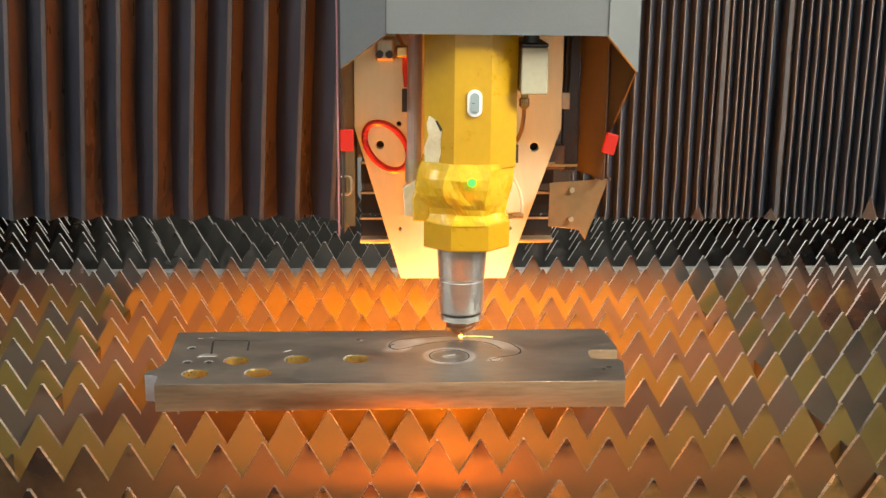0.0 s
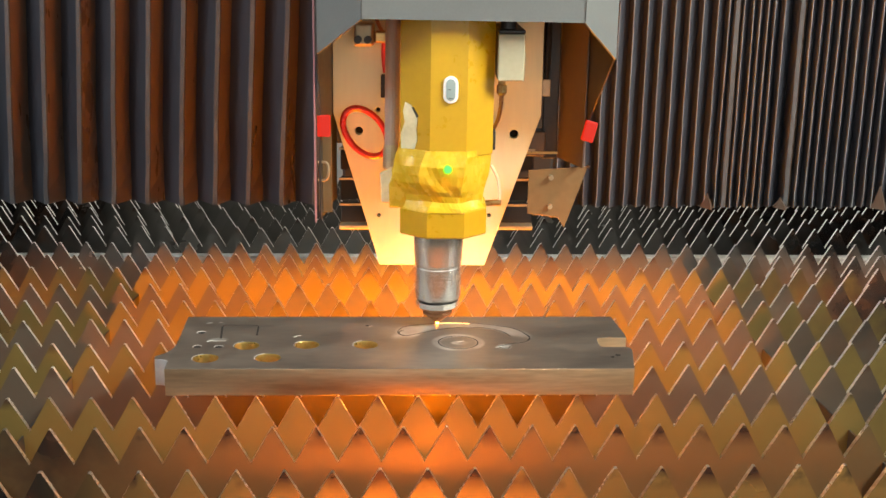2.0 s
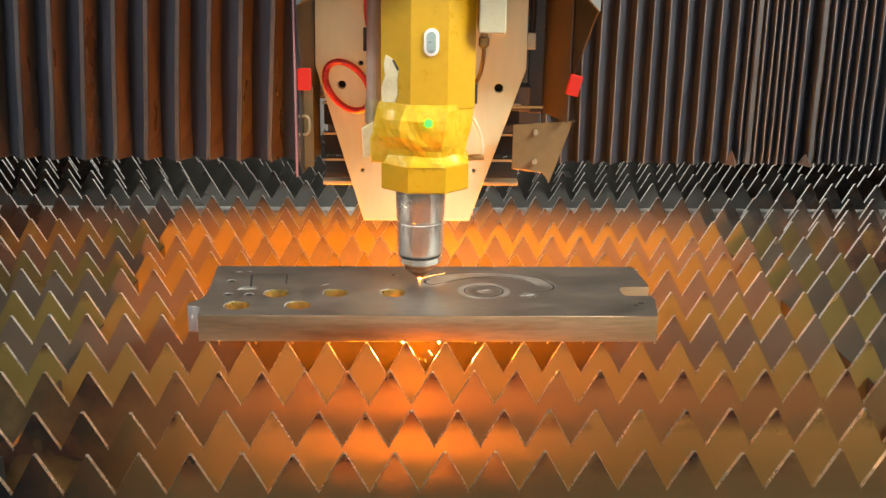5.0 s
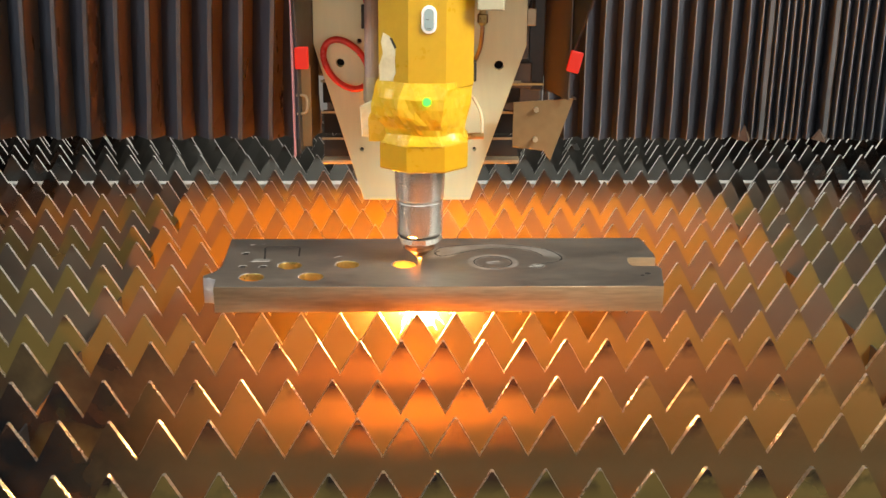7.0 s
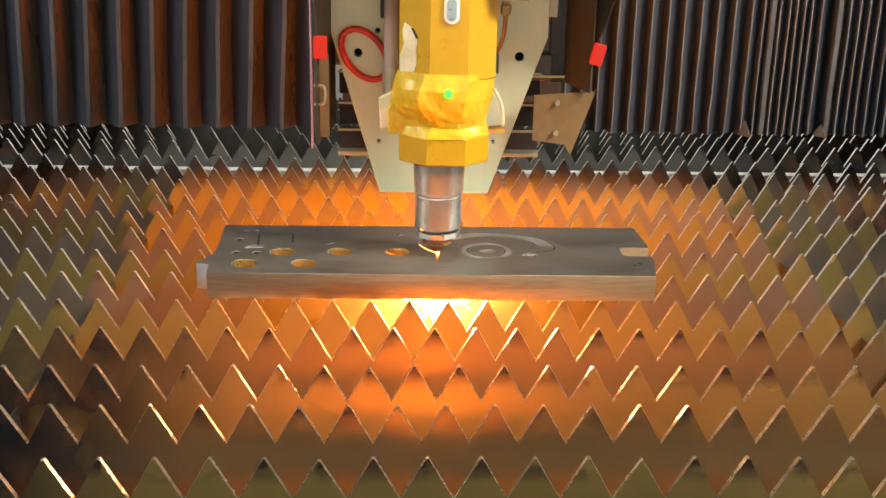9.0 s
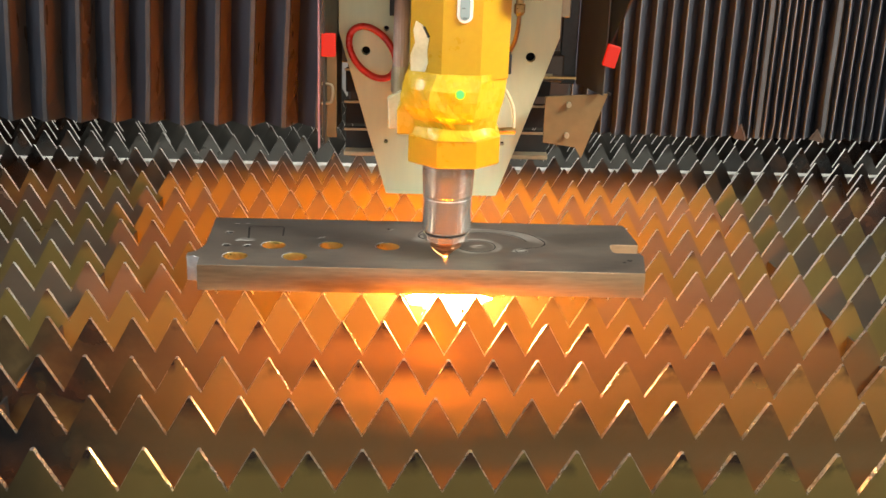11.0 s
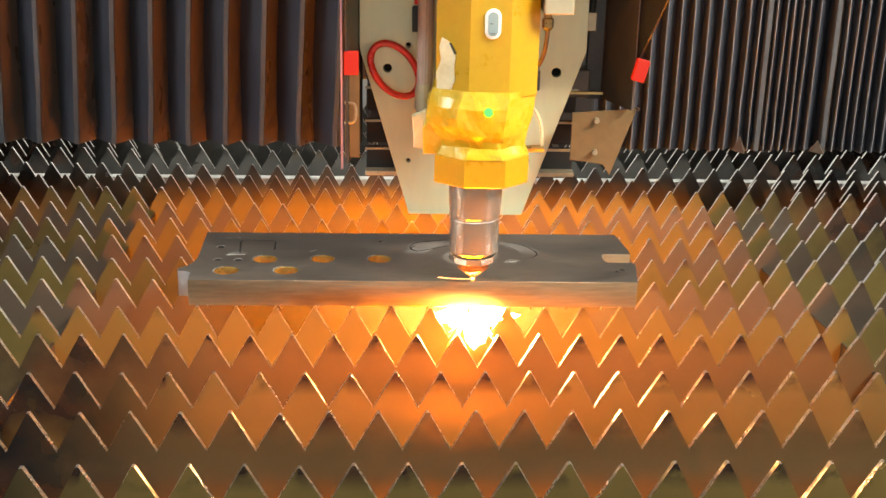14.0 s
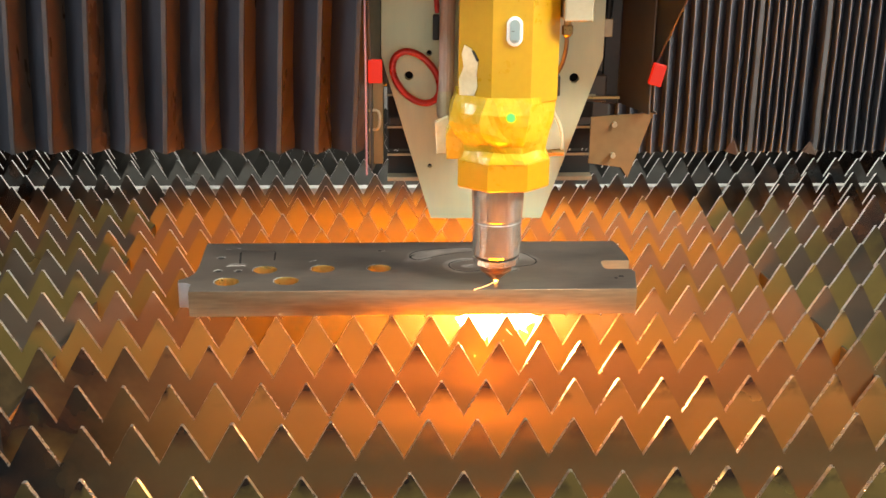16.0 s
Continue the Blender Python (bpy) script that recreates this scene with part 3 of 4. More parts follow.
def hood():
    """The bent grey sheet that covers the carriage, open below."""
    plan = [(-0.1265, 0.20), (-0.131, 0.0), (-0.0804, -0.05), (0.1457, -0.05), (0.187, 0.0), (0.150, 0.20)]
    low = [0.324, 0.324, 0.3630, 0.3625, 0.322, 0.322]
    bm = bmesh.new()
    n = len(plan)
    t = 0.002
    outer, inner = [], []
    for i, (x, y) in enumerate(plan):
        s = 1 if x < 0 else -1
        outer.append((bm.verts.new((x, y, low[i])), bm.verts.new((x, y, 0.80))))
        inner.append((bm.verts.new((x + s * t, y + t, low[i])), bm.verts.new((x + s * t, y + t, 0.80))))
    for a, b, p, q in zip(outer, outer[1:], inner, inner[1:]):
        bm.faces.new((a[0], b[0], b[1], a[1]))
        bm.faces.new((p[0], p[1], q[1], q[0]))
        bm.faces.new((a[0], p[0], q[0], b[0]))
    bm.faces.new([o[1] for o in outer])
    bmesh.ops.recalc_face_normals(bm, faces=bm.faces)
    return part("hood", bm, COVER, carriage, "grey painted sheet-metal hood")


hood()
# side sheets, which toe in towards the gantry and are cut back below
def side_sheet(front, back, levels, t, material, name, label):
    """levels: (height, reach from front to back) of the cut edge, from the top down."""
    bm = bmesh.new()
    f, b = Vector((*front, 0)), Vector((*back, 0))
    side = Vector((t, 0, 0))
    cols = []
    for z, k in levels:
        p = f.lerp(b, k) + Vector((0, 0, z))
        q = b + Vector((0, 0, z))
        cols.append([bm.verts.new(v) for v in (p, q, p + side, q + side)])
    for a, c in zip(cols, cols[1:]):
        bm.faces.new((a[0], a[1], c[1], c[0]))
        bm.faces.new((a[2], c[2], c[3], a[3]))
        bm.faces.new((a[0], c[0], c[2], a[2]))
        bm.faces.new((a[1], a[3], c[3], c[1]))
    bm.faces.new(cols[0][:2] + cols[0][3:1:-1])
    bm.faces.new(cols[-1][:2] + cols[-1][3:1:-1])
    bmesh.ops.recalc_face_normals(bm, faces=bm.faces)
    return part(name, bm, material, carriage, label)


side_sheet((0.1845, 0.002), (0.1455, 0.13), [(0.50, 0.0), (0.322, 0.0), (0.250, 0.42), (0.193, 0.60)], 0.0018, INNER, "side_sheet", "brownish bare inner side sheet")
part("side_flange", prism([(0.1030, 0.1885), (0.1720, 0.1935), (0.1470, 0.1210), (0.1390, 0.1330), (0.1030, 0.1375)], "y", 0.071, 0.0735, 0.0004), FLANGE, carriage, "zinc-plated lower flange")
side_sheet((0.1730, 0.066), (0.1705, 0.075), [(0.1950, 0.0), (0.1925, 0.0)], 0.0012, LINER, "flange_fold", "folded edge of the flange")
side_sheet((0.1640, 0.060), (0.1415, 0.128), [(0.50, 0.0), (0.1935, 0.0)], 0.0015, LINER, "rear_panel", "brown rear inner panel")
side_sheet((-0.1310, 0.002), (-0.1245, 0.13), [(0.50, 0.0), (0.324, 0.0), (0.262, 0.10), (0.143, 0.12)], -0.0018, INNER, "side_sheet", "brownish bare inner side sheet")
part("rear_post", box(0.122, 0.140, 0.124, 0.135, 0.193, 0.6, 0.001), BLACK, carriage)
part("side_flange", prism([(-0.133, 0.236), (-0.1195, 0.236), (-0.1195, 0.148), (-0.1345, 0.148)], "y", 0.030, 0.0325, 0.0004), FLANGE, carriage, "zinc-plated lower flange")
part("latch", tube([(-0.134, 0.024, 0.205), (-0.125, 0.022, 0.205), (-0.1225, 0.022, 0.198), (-0.1245, 0.022, 0.187), (-0.134, 0.024, 0.185)], 0.0016, 8), BRACKET, carriage)
part("edge_strip", box(-0.1365, -0.1348, 0.010, 0.016, 0.141, 0.80), PINK, carriage, "folded edge with a pink reflection painted on")

# back plate with holes
BP = [(-0.1235, 0.62), (-0.1250, 0.2490), (-0.0705, 0.0680), (0.0548, 0.0675), (0.1170, 0.2480), (0.1165, 0.62)]
bm = cut_sheet(BP, [ring_points(-0.0955, 0.2280, 0.0052, 20), ring_points(0.0862, 0.2257, 0.0058, 20), ring_points(-0.0722, 0.1281, 0.0028, 14), ring_points(0.0593, 0.1285, 0.0028, 14), ring_points(-0.0735, 0.2525, 0.0035, 14), ring_points(-0.0735, 0.2395, 0.0030, 14)], -0.005, 0.005)
bmesh.ops.rotate(bm, verts=bm.verts, cent=(0, 0, 0), matrix=Matrix.Rotation(radians(90), 3, "X"))
bmesh.ops.translate(bm, verts=bm.verts, vec=(0, 0.105, 0))
part("back_plate", bm, CREAM, carriage, "pale tapered metal back plate")
part("slide_block", box(-0.085, 0.075, 0.160, 0.36, 0.115, 0.62, 0.004), SOOT, carriage)
part("gantry_saddle", box(-0.125, 0.145, 0.20, 0.36, 0.125, 0.7, 0.004), SOOT, carriage)
# upright concertina behind the plate
for z in (0.238, 0.204, 0.168, 0.137):
    part("concertina_fold", prism([(0.132, z), (0.165, z - 0.014), (0.132, z - 0.028)], "x", -0.1205, 0.1135, 0.001), SOOT, carriage)
    part("concertina_edge", box(-0.1205, 0.1135, 0.1155, 0.1185, z - 0.0012, z + 0.0012), BRACKET, carriage)
part("lower_lip", box(-0.1205, 0.1135, 0.112, 0.130, 0.1075, 0.1125, 0.001), BRACKET, carriage, "bright lower lip")
# small things on the plate and sheets
for x, y, z, lean in ((-0.1265, 0.018, 0.2475, 0), (0.1690, 0.052, 0.2400, 14)):
    m = part("marker_lamp", box(-0.0070, 0.0070, -0.004, 0.004, -0.0115, 0.0115, 0.0012), RED, carriage, "glowing red marker")
    m.matrix_basis = pose(x, y, z, 0, lean, 0)
part("red_hose", tube([(-0.0870 + 0.0315 * math.cos(a) * 0.635 + 0.0205 * math.sin(a) * 0.77, 0.085, 0.2285 - 0.0315 * math.cos(a) * 0.77 + 0.0205 * math.sin(a) * 0.635) for a in [2 * math.pi * k / 14 for k in range(14)]], 0.0036, 10, True), REDHOSE, carriage, "loop of red air hose")
part("red_hose", tube([(-0.0655, 0.090, 0.338), (-0.0665, 0.090, 0.318), (-0.0645, 0.090, 0.296)], 0.0028), REDHOSE, carriage, "red air hose")
part("connector", box(-0.0695, -0.0625, 0.085, 0.095, 0.268, 0.294, 0.001), BLACK, carriage)
part("hose_bracket", box(-0.099, -0.077, 0.075, 0.099, 0.326, 0.352, 0.003), BRACKET, carriage)
for x in (-0.094, -0.083):
    part("fitting", disc(x, 0.334, 0.0042, 0.066, 0.080, 16), BLACK, carriage)
part("fitting", box(-0.076, -0.062, 0.075, 0.099, 0.330, 0.343, 0.002), BRASS, carriage, "brass fitting")
part("cable_sleeve", tube([(-0.0535, 0.045, 0.60), (-0.0535, 0.045, 0.40), (-0.0540, 0.045, 0.30), (-0.0545, 0.045, 0.215)], 0.0082, 16), TUBE, carriage, "flesh-brown cable sleeve")
part("sleeve_clamp", lathe([(0.0085, 0.222), (0.0098, 0.214), (0.0098, 0.196), (0.006, 0.190)], 20, -0.0545, 0.045), BRACKET, carriage)
part("torn_tape", prism([(-0.066, 0.193), (-0.052, 0.200), (-0.046, 0.186), (-0.049, 0.160), (-0.064, 0.161)], "y", 0.020, 0.030, 0.001), PALE, carriage, "crumpled pale tape")
part("valve_box", box(0.0590, 0.0868, -0.030, 0.095, 0.3010, 0.3490, 0.0015), GREYBOX, carriage, "pale grey valve box")
part("valve_cap", box(0.0595, 0.0868, -0.029, 0.093, 0.3495, 0.3530, 0.001), BLACK, carriage)
part("cable_plug", lathe([(0.0085, 0.3535), (0.0085, 0.366), (0.0065, 0.370), (0.0065, 0.42)], 20, 0.070, -0.012), BLACK, carriage)
part("hose_nipple", lathe([(0.0038, 0.3005), (0.0038, 0.295), (0.0055, 0.294), (0.0055, 0.286), (0.0030, 0.283)], 8, 0.0650, -0.002), BRASS, carriage, "brass hose nipple")
part("clear_hose", tube([(0.0650, -0.002, 0.284), (0.0645, 0.0, 0.270), (0.0620, 0.005, 0.256), (0.0570, 0.012, 0.243)], 0.0022, 8), COPPER, carriage, "copper-coloured gas hose")
part("clear_hose", tube([(0.0560, 0.02, 0.205), (0.0640, 0.02, 0.190), (0.0670, 0.02, 0.174), (0.0665, 0.02, 0.160)], 0.0017, 8), CLEAR, carriage, "thin clear hose")
part("elbow_fitting", tube([(0.0480, 0.02, 0.161), (0.0600, 0.02, 0.162), (0.0690, 0.02, 0.162)], 0.0036, 8), BRASS, carriage, "brass elbow fitting")
part("plug", box(0.0545, 0.0595, -0.01, 0.02, 0.226, 0.246, 0.001), BLACK, carriage)
part("junction_box", box(0.1180, 0.1290, 0.115, 0.135, 0.268, 0.288, 0.001), BRACKET, carriage)
for x, z in ((0.1290, 0.1810), (0.1290, 0.1470)):
    part("bolt", disc(x, z, 0.0030, 0.066, 0.0712, 10), BRACKET, carriage)

# yellow head: an eight-sided cover, then the wrapped part and the lower block
head = part("head_cover", prism([(-0.0425, 0.04), (-0.0425, -0.012), (-0.0105, -0.036), (0.0280, -0.036), (0.0565, -0.012), (0.0565, 0.04)], "z", 0.222, 0.60, 0.001), YELLOW, carriage, "yellow sheet cover of the cutting head")
tape = bmesh.new()
# height, left, right, front of the wrap at each level
LEVELS = [(0.2285, -0.0445, 0.0560, 0.0368), (0.221, -0.0470, 0.0555, 0.0385), (0.212, -0.0500, 0.0535, 0.0405), (0.202, -0.0515, 0.0525, 0.0400),
          (0.193, -0.0500, 0.0515, 0.0385), (0.186, -0.0450, 0.0505, 0.0360), (0.180, -0.0400, 0.0485, 0.0325), (0.173, -0.0375, 0.0470, 0.0320), (0.167, -0.0400, 0.0490, 0.0350), (0.163, -0.0425, 0.0515, 0.0370)]
rings = []
for z, xl, xr, yf in LEVELS:
    corners = [(xl, 0.036), (xl, -0.010), (xl + 0.030, -yf), (xr - 0.027, -yf), (xr, -0.010), (xr, 0.036)]
    ring = []
    for k in range(6):
        p, q = Vector((*corners[k], 0)), Vector((*corners[(k + 1) % 6], 0))
        for j in range(8):
            v = p.lerp(q, j / 8)
            bend = 0.0024 * noise.noise(Vector((v.x * 45 + z * 70, v.y * 45, z * 45 - v.x * 30))) + 0.0010 * noise.noise(Vector((v.x * 130, v.y * 130, z * 170)))
            out = Vector((v.x - 0.004, v.y, 0)).normalized()
            v = v + out * (bend if 0.166 < z < 0.226 else 0)
            ring.append(tape.verts.new((v.x, v.y, z + 0.0035 * noise.noise(Vector((v.x * 40, v.y * 40, z * 30 + 5))) * (0.166 < z < 0.226))))
    rings.append(ring)
for a, b in zip(rings, rings[1:]):
    for k in range(48):
        tape.faces.new((a[k], a[(k + 1) % 48], b[(k + 1) % 48], b[k]))
tape.faces.new(rings[0])
tape.faces.new(rings[-1])
bmesh.ops.recalc_face_normals(tape, faces=tape.faces)
part("tape_wrap", tape, TAPE, head, "wrinkled yellow tape wrap")
part("lower_block", prism([(-0.039, 0.036), (-0.042, -0.012), (-0.0125, -0.036), (0.0275, -0.036), (0.0515, -0.012), (0.049, 0.036)], "z", 0.1345, 0.1640, 0.0015), YELLOW, head, "yellow-taped hexagonal block")
part("tape_flap", prism([(-0.0535, 0.163), (-0.0545, 0.188), (-0.045, 0.205), (-0.036, 0.205), (-0.036, 0.163)], "y", -0.012, 0.03, 0.001), TAPE, head, "loose yellow tape flap")
def on_facet(loop, lift, material, name, label=""):
    """A thin patch on the slanting facet of the cover: (share across the facet, height)."""
    bm = bmesh.new()
    rows_ = [[bm.verts.new((-0.0425 + 0.0200 * u - 0.600 * d, -0.012 - 0.015 * u - 0.800 * d, z)) for u, z in loop] for d in (0.0002, lift)]
    bm.faces.new(rows_[1])
    for i in range(len(loop)):
        j = (i + 1) % len(loop)
        bm.faces.new((rows_[0][i], rows_[0][j], rows_[1][j], rows_[1][i]))
    bmesh.ops.recalc_face_normals(bm, faces=bm.faces)
    return part(name, bm, material, head, label)


on_facet([(0.30, 0.277), (0.62, 0.274), (0.98, 0.264), (0.90, 0.250), (0.94, 0.238), (0.80, 0.229), (0.10, 0.228), (0.05, 0.243), (0.28, 0.256), (0.18, 0.268)], 0.0012, PALE, "torn_label", "torn pale label")
on_facet([(0.66, 0.2725), (0.74, 0.2725), (1.0, 0.2635), (0.94, 0.262)], 0.0018, BLACK, "label_mark")
part("slot_rim", prism([(0.0105 + (0.0078 * math.cos(a)), 0.2925 + (0.0062 if math.sin(a) > 0 else -0.0062) + 0.0078 * math.sin(a)) for a in [2 * math.pi * (k + 0.5) / 28 for k in range(28)]], "y", -0.0385, -0.0355, 0.0006), WHITE, head, "white oval rim of the sight slot")
part("slot_glass", prism([(0.0105 + (0.0048 * math.cos(a)), 0.2925 + (0.0062 if math.sin(a) > 0 else -0.0062) + 0.0048 * math.sin(a)) for a in [2 * math.pi * (k + 0.5) / 28 for k in range(28)]], "y", -0.0392, -0.0380), WINDOW, head, "grey sight glass")
part("slot_mark", box(0.0075, 0.0105, -0.0396, -0.0391, 0.2925, 0.2933), BLACK, head)
part("slot_mark", box(0.0085, 0.0125, -0.0396, -0.0391, 0.2835, 0.2843), BLACK, head)
part("indicator", disc(0.0089, 0.2110, 0.0040, -0.0450, -0.0420, 16), GREEN, head, "bright green indicator light")
part("seam", box(-0.0105, 0.0280, -0.0368, -0.0355, 0.2275, 0.2282), TAPE, head)

# screws and seams on the hood, sheets and plate
part("hood_seam", box(-0.0810, -0.0800, -0.0507, -0.0500, 0.3640, 0.80), INNER, carriage)
part("hood_seam", box(0.1452, 0.1460, -0.0507, -0.0500, 0.3640, 0.80), INNER, carriage)
part("junction_box", box(0.1010, 0.1260, 0.118, 0.150, 0.196, 0.226, 0.002), LINER, carriage)
part("cable_tray_pin", box(0.1000, 0.1400, 0.110, 0.114, 0.2010, 0.2035), BRASS, carriage)
part("cable", tube([(-0.066, 0.088, 0.375), (-0.0745, 0.086, 0.360), (-0.0700, 0.084, 0.346), (-0.064, 0.086, 0.338)], 0.0020, 8), COPPER, carriage)
part("cable", tube([(0.1230, 0.118, 0.60), (0.1250, 0.118, 0.34), (0.1235, 0.118, 0.288)], 0.0035, 8), BLACK, carriage)

# turned lower barrel and nozzle
part("barrel", lathe([(0.0275, 0.1350), (0.0275, 0.1230), (0.0262, 0.1000), (0.0255, 0.0985), (0.0255, 0.0968), (0.0258, 0.0958), (0.0258, 0.0620), (0.0245, 0.0600)], 56), CHROME, carriage, "polished turned steel barrel", smooth=False)
part("seal_ring", lathe([(0.0225, 0.0600), (0.0235, 0.0596), (0.0235, 0.0582), (0.0225, 0.0578)], 32), BLACK, carriage)
part("lock_nut", lathe([(0.0225, 0.0578), (0.0245, 0.0568), (0.0245, 0.0510), (0.0225, 0.0500)], 10), CHROME, carriage, "knurled steel lock nut")
part("nozzle_holder", lathe([(0.0175, 0.0500), (0.0175, 0.0470), (0.0155, 0.0460), (0.0155, 0.0450), (0.0165, 0.0440), (0.0165, 0.0420), (0.0140, 0.0400)], 32), COPPER, carriage)
part("nozzle", lathe([(0.0130, 0.0400), (0.0120, 0.0385), (0.0035, 0.0315), (0.0020, 0.0308)], 32), COPPER, carriage, "conical copper nozzle")

# sheared with depth, east and up, so the rear parts fit the camera's view
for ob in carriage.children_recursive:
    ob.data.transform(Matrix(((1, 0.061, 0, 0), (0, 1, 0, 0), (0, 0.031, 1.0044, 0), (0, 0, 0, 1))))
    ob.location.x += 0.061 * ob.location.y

# ---- fire of the cut, which travels with the head ----
fire = thing("molten_jet", "white-hot jet of molten metal below the steel plate", "sparks")
flash = thing("cutting_flash", "small bright flash and glowing trail at the kerf", "sparks")
rnd = random.Random(5)
jet = bmesh.new()
rows_j = []
for k in range(9):
    a = math.pi * (k + 0.5) / 9
    rows_j.append([])
    for q in range(24):
        b = 2 * math.pi * q / 24
        d = Vector((math.cos(b) * math.sin(a), math.sin(b) * math.sin(a), math.cos(a)))
        f = 1 + 0.45 * noise.noise(d * 2.6 + Vector((3, 1, 7)))
        rows_j[-1].append(jet.verts.new((d.x * 0.042 * f, d.y * 0.010 * f, -0.0125 + d.z * 0.0105 * min(f, 1.1))))
for ra, rb in zip(rows_j, rows_j[1:]):
    for q in range(24):
        jet.faces.new((ra[q], ra[(q + 1) % 24], rb[(q + 1) % 24], rb[q]))
jet.faces.new(rows_j[0])
jet.faces.new(rows_j[-1])
bmesh.ops.recalc_face_normals(jet, faces=jet.faces)
part("jet", jet, MELT, fire, "white-hot molten burst")
burst = bmesh.new()
rows_b = []
for k in range(7):
    a = math.pi * (k + 0.5) / 7
    rows_b.append([])
    for q in range(16):
        b = 2 * math.pi * q / 16
        d = Vector((math.cos(b) * math.sin(a), math.sin(b) * math.sin(a), math.cos(a)))
        f = 1 + 0.7 * noise.noise(d * 2.2 + Vector((9, 4, 2)))
        taper = 0.45 + 0.55 * (d.z + 1) / 2
        rows_b[-1].append(burst.verts.new((0.004 + d.x * 0.017 * f * taper, -0.0125 + d.y * 0.004, -0.026 + d.z * 0.017 * f)))
for ra, rb in zip(rows_b, rows_b[1:]):
    for q in range(16):
        burst.faces.new((ra[q], ra[(q + 1) % 16], rb[(q + 1) % 16], rb[q]))
burst.faces.new(rows_b[0])
burst.faces.new(rows_b[-1])
bmesh.ops.recalc_face_normals(burst, faces=burst.faces)
part("lower_burst", burst, BURST, fire, "bright spray running down over the slat")
for k in range(13):
    lean = rnd.uniform(-0.9, 1.15)
    d = Vector((math.sin(lean), rnd.uniform(-0.70, 0.05), -math.cos(lean))).normalized()
    ln, w = rnd.uniform(0.016, 0.050) * (1.1 - 0.35 * abs(lean)), rnd.uniform(0.0003, 0.0009)
    p = Vector((math.sin(lean) * 0.010, 0, -0.010))
    u = d.cross(Vector((0, 1, 0))).normalized()
    v = d.cross(u)
    ray = bmesh.new()
    ring = [ray.verts.new(p + w * (u * math.cos(c) + v * math.sin(c))) for c in [2 * math.pi * i / 6 for i in range(6)]]
    tip = ray.verts.new(p + d * ln)
    for i in range(6):
        ray.faces.new((ring[i], ring[(i + 1) % 6], tip))
    ray.faces.new(ring)
    bmesh.ops.recalc_face_normals(ray, faces=ray.faces)
    part("spark_ray", ray, MELT, fire)
part("lower_jet", lathe([(0.0060, -0.038), (0.0090, -0.15), (0.0110, -0.28), (0.0140, -0.375)], 12), POOL, fire, "orange lower end of the jet")
# unseen disc in place of molten spray, sized to light the slats from below
part("splash", lathe([(0.005, -0.370), (0.12, -0.378), (0.21, -0.386)], 24, 0.0, 0.030), UNDERGLOW, fire, "unseen glowing disc added to light the slats from below")
bm = bmesh.new()
for k in range(9):
    a, e = rnd.uniform(0, 2 * math.pi), rnd.uniform(-0.1, 0.9)
    d = Vector((math.cos(a) * math.cos(e), math.sin(a) * math.cos(e) * 0.5, -math.sin(e)))
    s = rnd.uniform(0.012, 0.055)
    ln = rnd.uniform(0.004, 0.020)
    p = d * s + Vector((0, -0.010, -0.006))
    u = d.cross(Vector((0.1, 0.2, 1))).normalized() * 0.00022
    w = d.cross(u).normalized() * 0.00022
    a4 = [bm.verts.new(p + q) for q in (u, w, -u)]
    b4 = [bm.verts.new(p + d * ln + q * 0.3) for q in (u, w, -u)]
    for i in range(3):
        bm.faces.new((a4[i], a4[(i + 1) % 3], b4[(i + 1) % 3], b4[i]))
tagged(part("spark_streaks", bm, SPRAY, fire, "flying orange spark streaks"), kind="stuff")
part("cut_flash", lathe([(0.0008, 0.0312), (0.0016, 0.0304), (0.0020, 0.0294), (0.0012, 0.0286)], 12), TIP, flash, "small bright flash at the kerf")
bm = ribbon([(0.0, 0.0), (0.008, 0.0002), (0.016, 0.0), (0.026, -0.0014), (0.036, -0.0045)], 0.0005, 0.0290)
part("hot_trail", bm, HOT, flash, "glowing kerf trail")

# ---- the bellows that cover the gantry ----
BEL_Y, BEL_Z, BEL_TOP = 0.431, 0.078, 0.78


def fold_mesh(left, right, deep, seed, welt, lean=0.0):
    """One pleat: a ridge with a welted edge and two panels that run back from it."""
    rnd = random.Random(seed)
    verts, faces, mats = [], [], []
    levels = [0, 0.02, 0.06, 0.14, 0.25, 0.4, 0.55, BEL_TOP - BEL_Z]
    sway = [rnd.uniform(-0.0008, 0.0008) + lean * z for z in levels]
    for z, s in zip(levels, sway):
        low = -0.003 * rnd.random() if z == 0 else 0
        flare = (0.010 if z < 0.03 else 0.004 if z < 0.1 else 0.0) * (lean > 0)
        verts += [(-left + s, deep, BEL_Z + z + low), (s - welt, 0.003, BEL_Z + z + low), (s - welt * 0.7, -0.001, BEL_Z + z + low), (s + welt * 0.7, -0.001, BEL_Z + z + low), (s + welt, 0.003, BEL_Z + z + low), (right + flare + s, deep, BEL_Z + z + low)]
    for k in range(len(levels) - 1):
        for i in range(5):
            a = 6 * k + i
            faces.append((a, a + 1, a + 7, a + 6))
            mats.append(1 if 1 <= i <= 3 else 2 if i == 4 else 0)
    mesh = bpy.data.meshes.new("fold")
    mesh.from_pydata(verts, [], faces)
    mesh.polygons.foreach_set("material_index", mats)
    # dark copy on the left panel, warm-lit copy on the right of leaning pleats
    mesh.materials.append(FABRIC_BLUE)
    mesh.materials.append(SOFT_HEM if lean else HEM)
    mesh.materials.append(FABRIC_LIT if lean else FABRIC_BLUE)
    return mesh


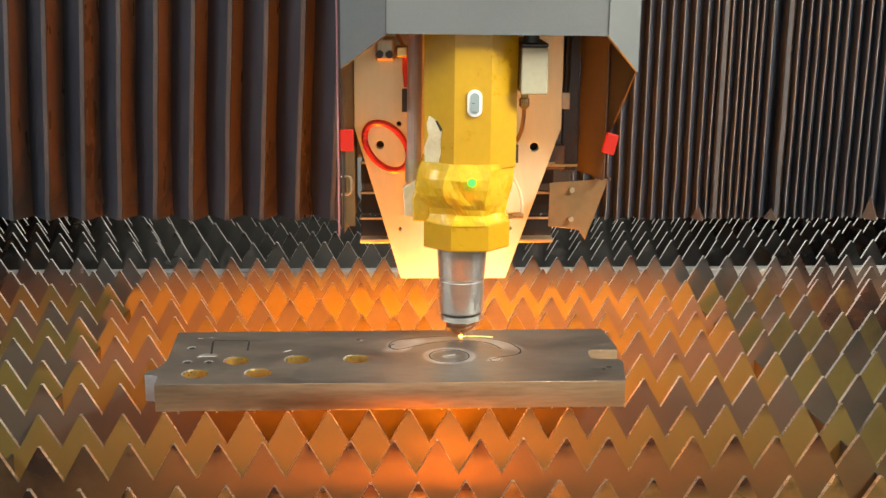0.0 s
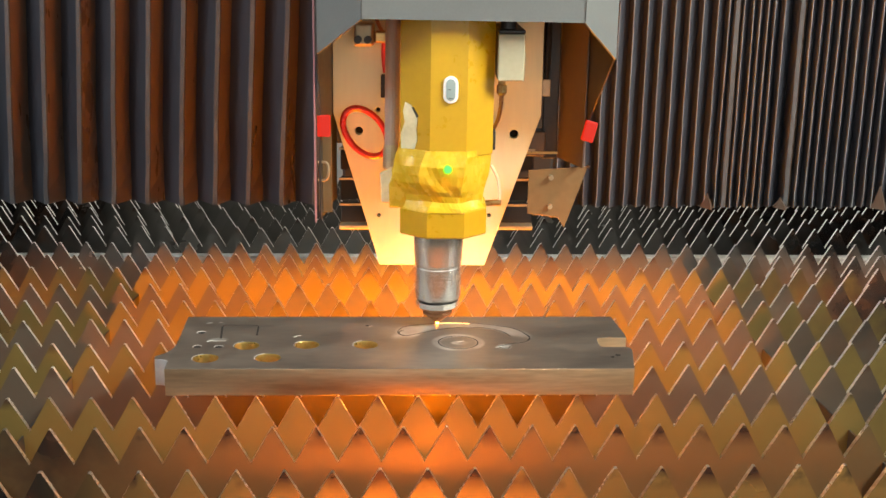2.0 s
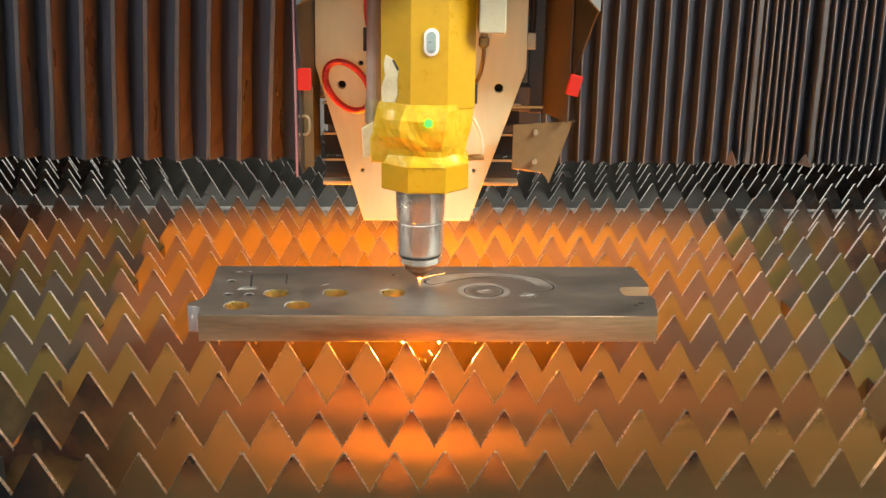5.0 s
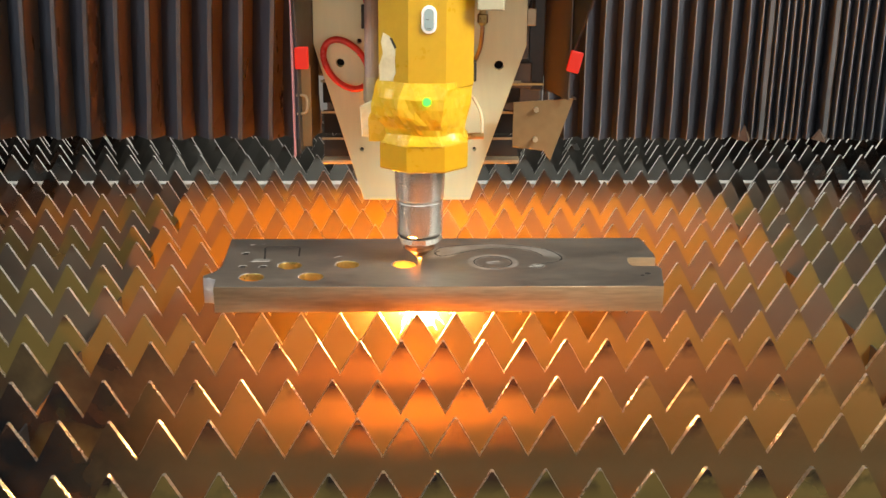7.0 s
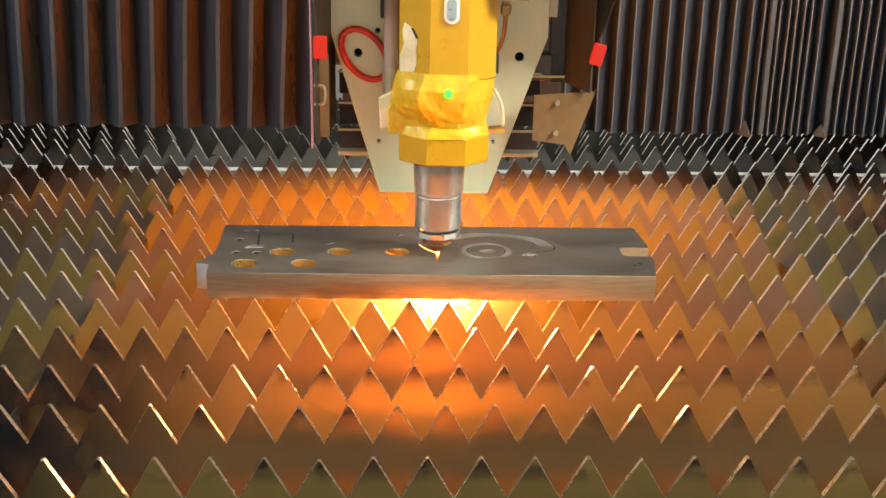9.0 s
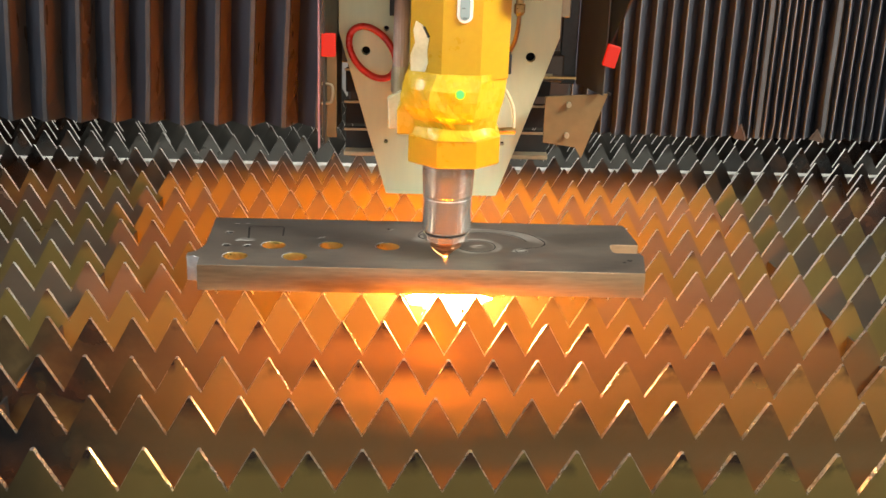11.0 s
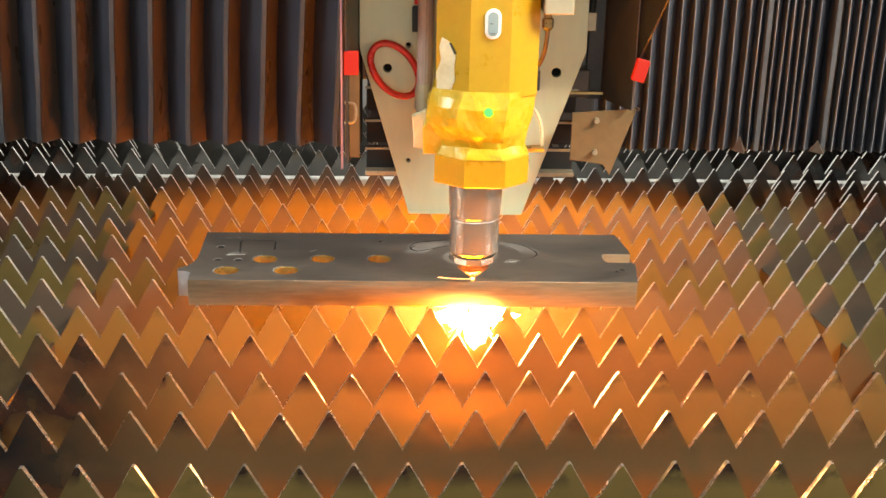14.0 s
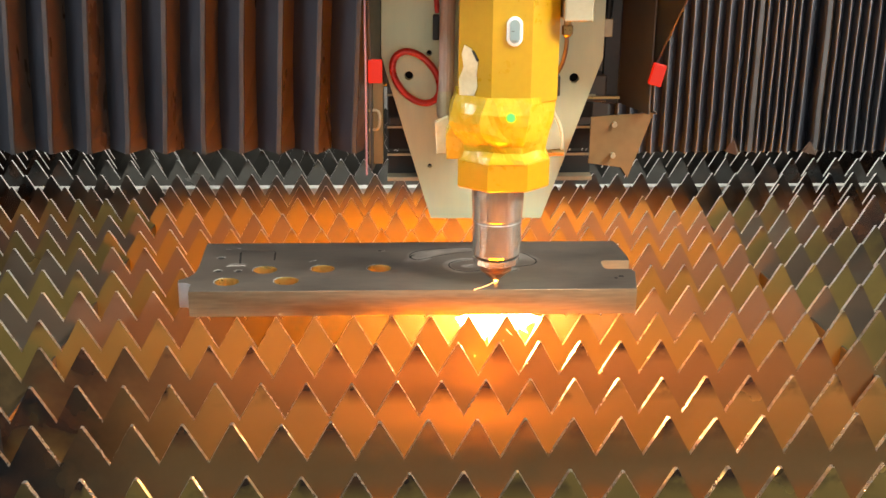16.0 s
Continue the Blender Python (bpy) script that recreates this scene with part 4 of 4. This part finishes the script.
LEFT_END, RIGHT_STILL = -0.742, 0.503
left_bellows = thing("gantry_bellows", "wide-pleated black fabric bellows along the gantry", "bellows", "gantry bellows")
right_bellows = thing("gantry_bellows", "tightly folded black fabric bellows along the gantry", "bellows", "gantry bellows")
LEFT_FOLDS, RIGHT_FOLDS = [], []
for i in range(20):
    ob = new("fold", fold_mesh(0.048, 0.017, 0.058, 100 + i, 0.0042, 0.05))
    ob.parent = left_bellows
    LEFT_FOLDS.append(ob)
for i in range(12):
    ob = new("fold", fold_mesh(0.0040, 0.0280, 0.030, 200 + i, 0.0008))
    ob.parent = right_bellows
    RIGHT_FOLDS.append(ob)
rf = random.Random(8)
WIDE = (1, 8, 20)
STILL = [0.509, 0.522, 0.532, 0.545, 0.556, 0.568, 0.578, 0.593, 0.619, 0.634, 0.649, 0.662, 0.677, 0.692, 0.707, 0.725, 0.741]
while STILL[-1] < 1.1:
    STILL.append(STILL[-1] + rf.choice((0.012, 0.014, 0.015, 0.022)))
for i, x in enumerate(STILL):
    wide = i in WIDE
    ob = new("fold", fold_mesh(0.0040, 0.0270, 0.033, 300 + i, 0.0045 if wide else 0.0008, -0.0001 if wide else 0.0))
    ob.parent = right_bellows
    ob.location.x = x
# pinched hems where the fabric has pulled forward
for x, w, h in ((0.497, 0.010, 0.022), (0.612, 0.012, 0.016), (0.768, 0.013, 0.036)):
    tab = bmesh.new()
    base = [tab.verts.new(p) for p in ((x - w, 0.0, BEL_Z), (x + w, 0.0, BEL_Z), (x + 0.3 * w, -0.016, BEL_Z - 0.002))]
    peak = tab.verts.new((x, 0.001, BEL_Z + h))
    for a, b in ((0, 2), (2, 1), (1, 0)):
        tab.faces.new((base[a], base[b], peak))
    tab.faces.new(base)
    bmesh.ops.recalc_face_normals(tab, faces=tab.faces)
    part("pinched_hem", tab, FABRIC_LIT, right_bellows, "creased brown-black hem")
beam = thing("gantry_beam", "dark gantry beam behind the bellows", "gantry")
part("beam_body", box(-2.1, 2.1, 0.08, 0.28, 0.16, 0.9, 0.004), BLACK, beam)


def motions():
    rows = [(t, x, y) for t, x, y in HEAD]
    walk(carriage, [(t, pose(x, y, 0)) for t, x, y in rows])
    aim = []
    for k, (t, x, y) in enumerate(rows):
        (_, xa, ya), (_, xb, yb) = rows[max(k - 1, 0)], rows[min(k + 1, len(rows) - 1)]
        aim.append((t, pose(x, y, 0, 0, 0, math.degrees(math.atan2(ya - yb, xa - xb)))))
    walk(flash, aim)
    early = [max(0.0, min(1.0, (6.0 - t) / 1.6)) for t, x, y in rows]
    walk(fire, [(t, pose(x, max(y - 0.018 + 0.012 * max(0.0, t - 15), 0.009), -0.042 * k)) for (t, x, y), k in zip(rows, early)])
    for ob in (left_bellows, right_bellows, beam):
        walk(ob, [(t, pose(0, y + BEL_Y, 0)) for t, x, y in rows])
    for i, ob in enumerate(LEFT_FOLDS):
        walk(ob, [(t, pose(LEFT_END + (x - 0.213 - LEFT_END) * (i - 6) / 12, 0, 0)) for t, x, y in rows])
    for i, ob in enumerate(RIGHT_FOLDS):
        walk(ob, [(t, pose(x + 0.211 + (RIGHT_STILL - x - 0.211) * (i - 0.5) / 11, 0, 0)) for t, x, y in rows])


motions()
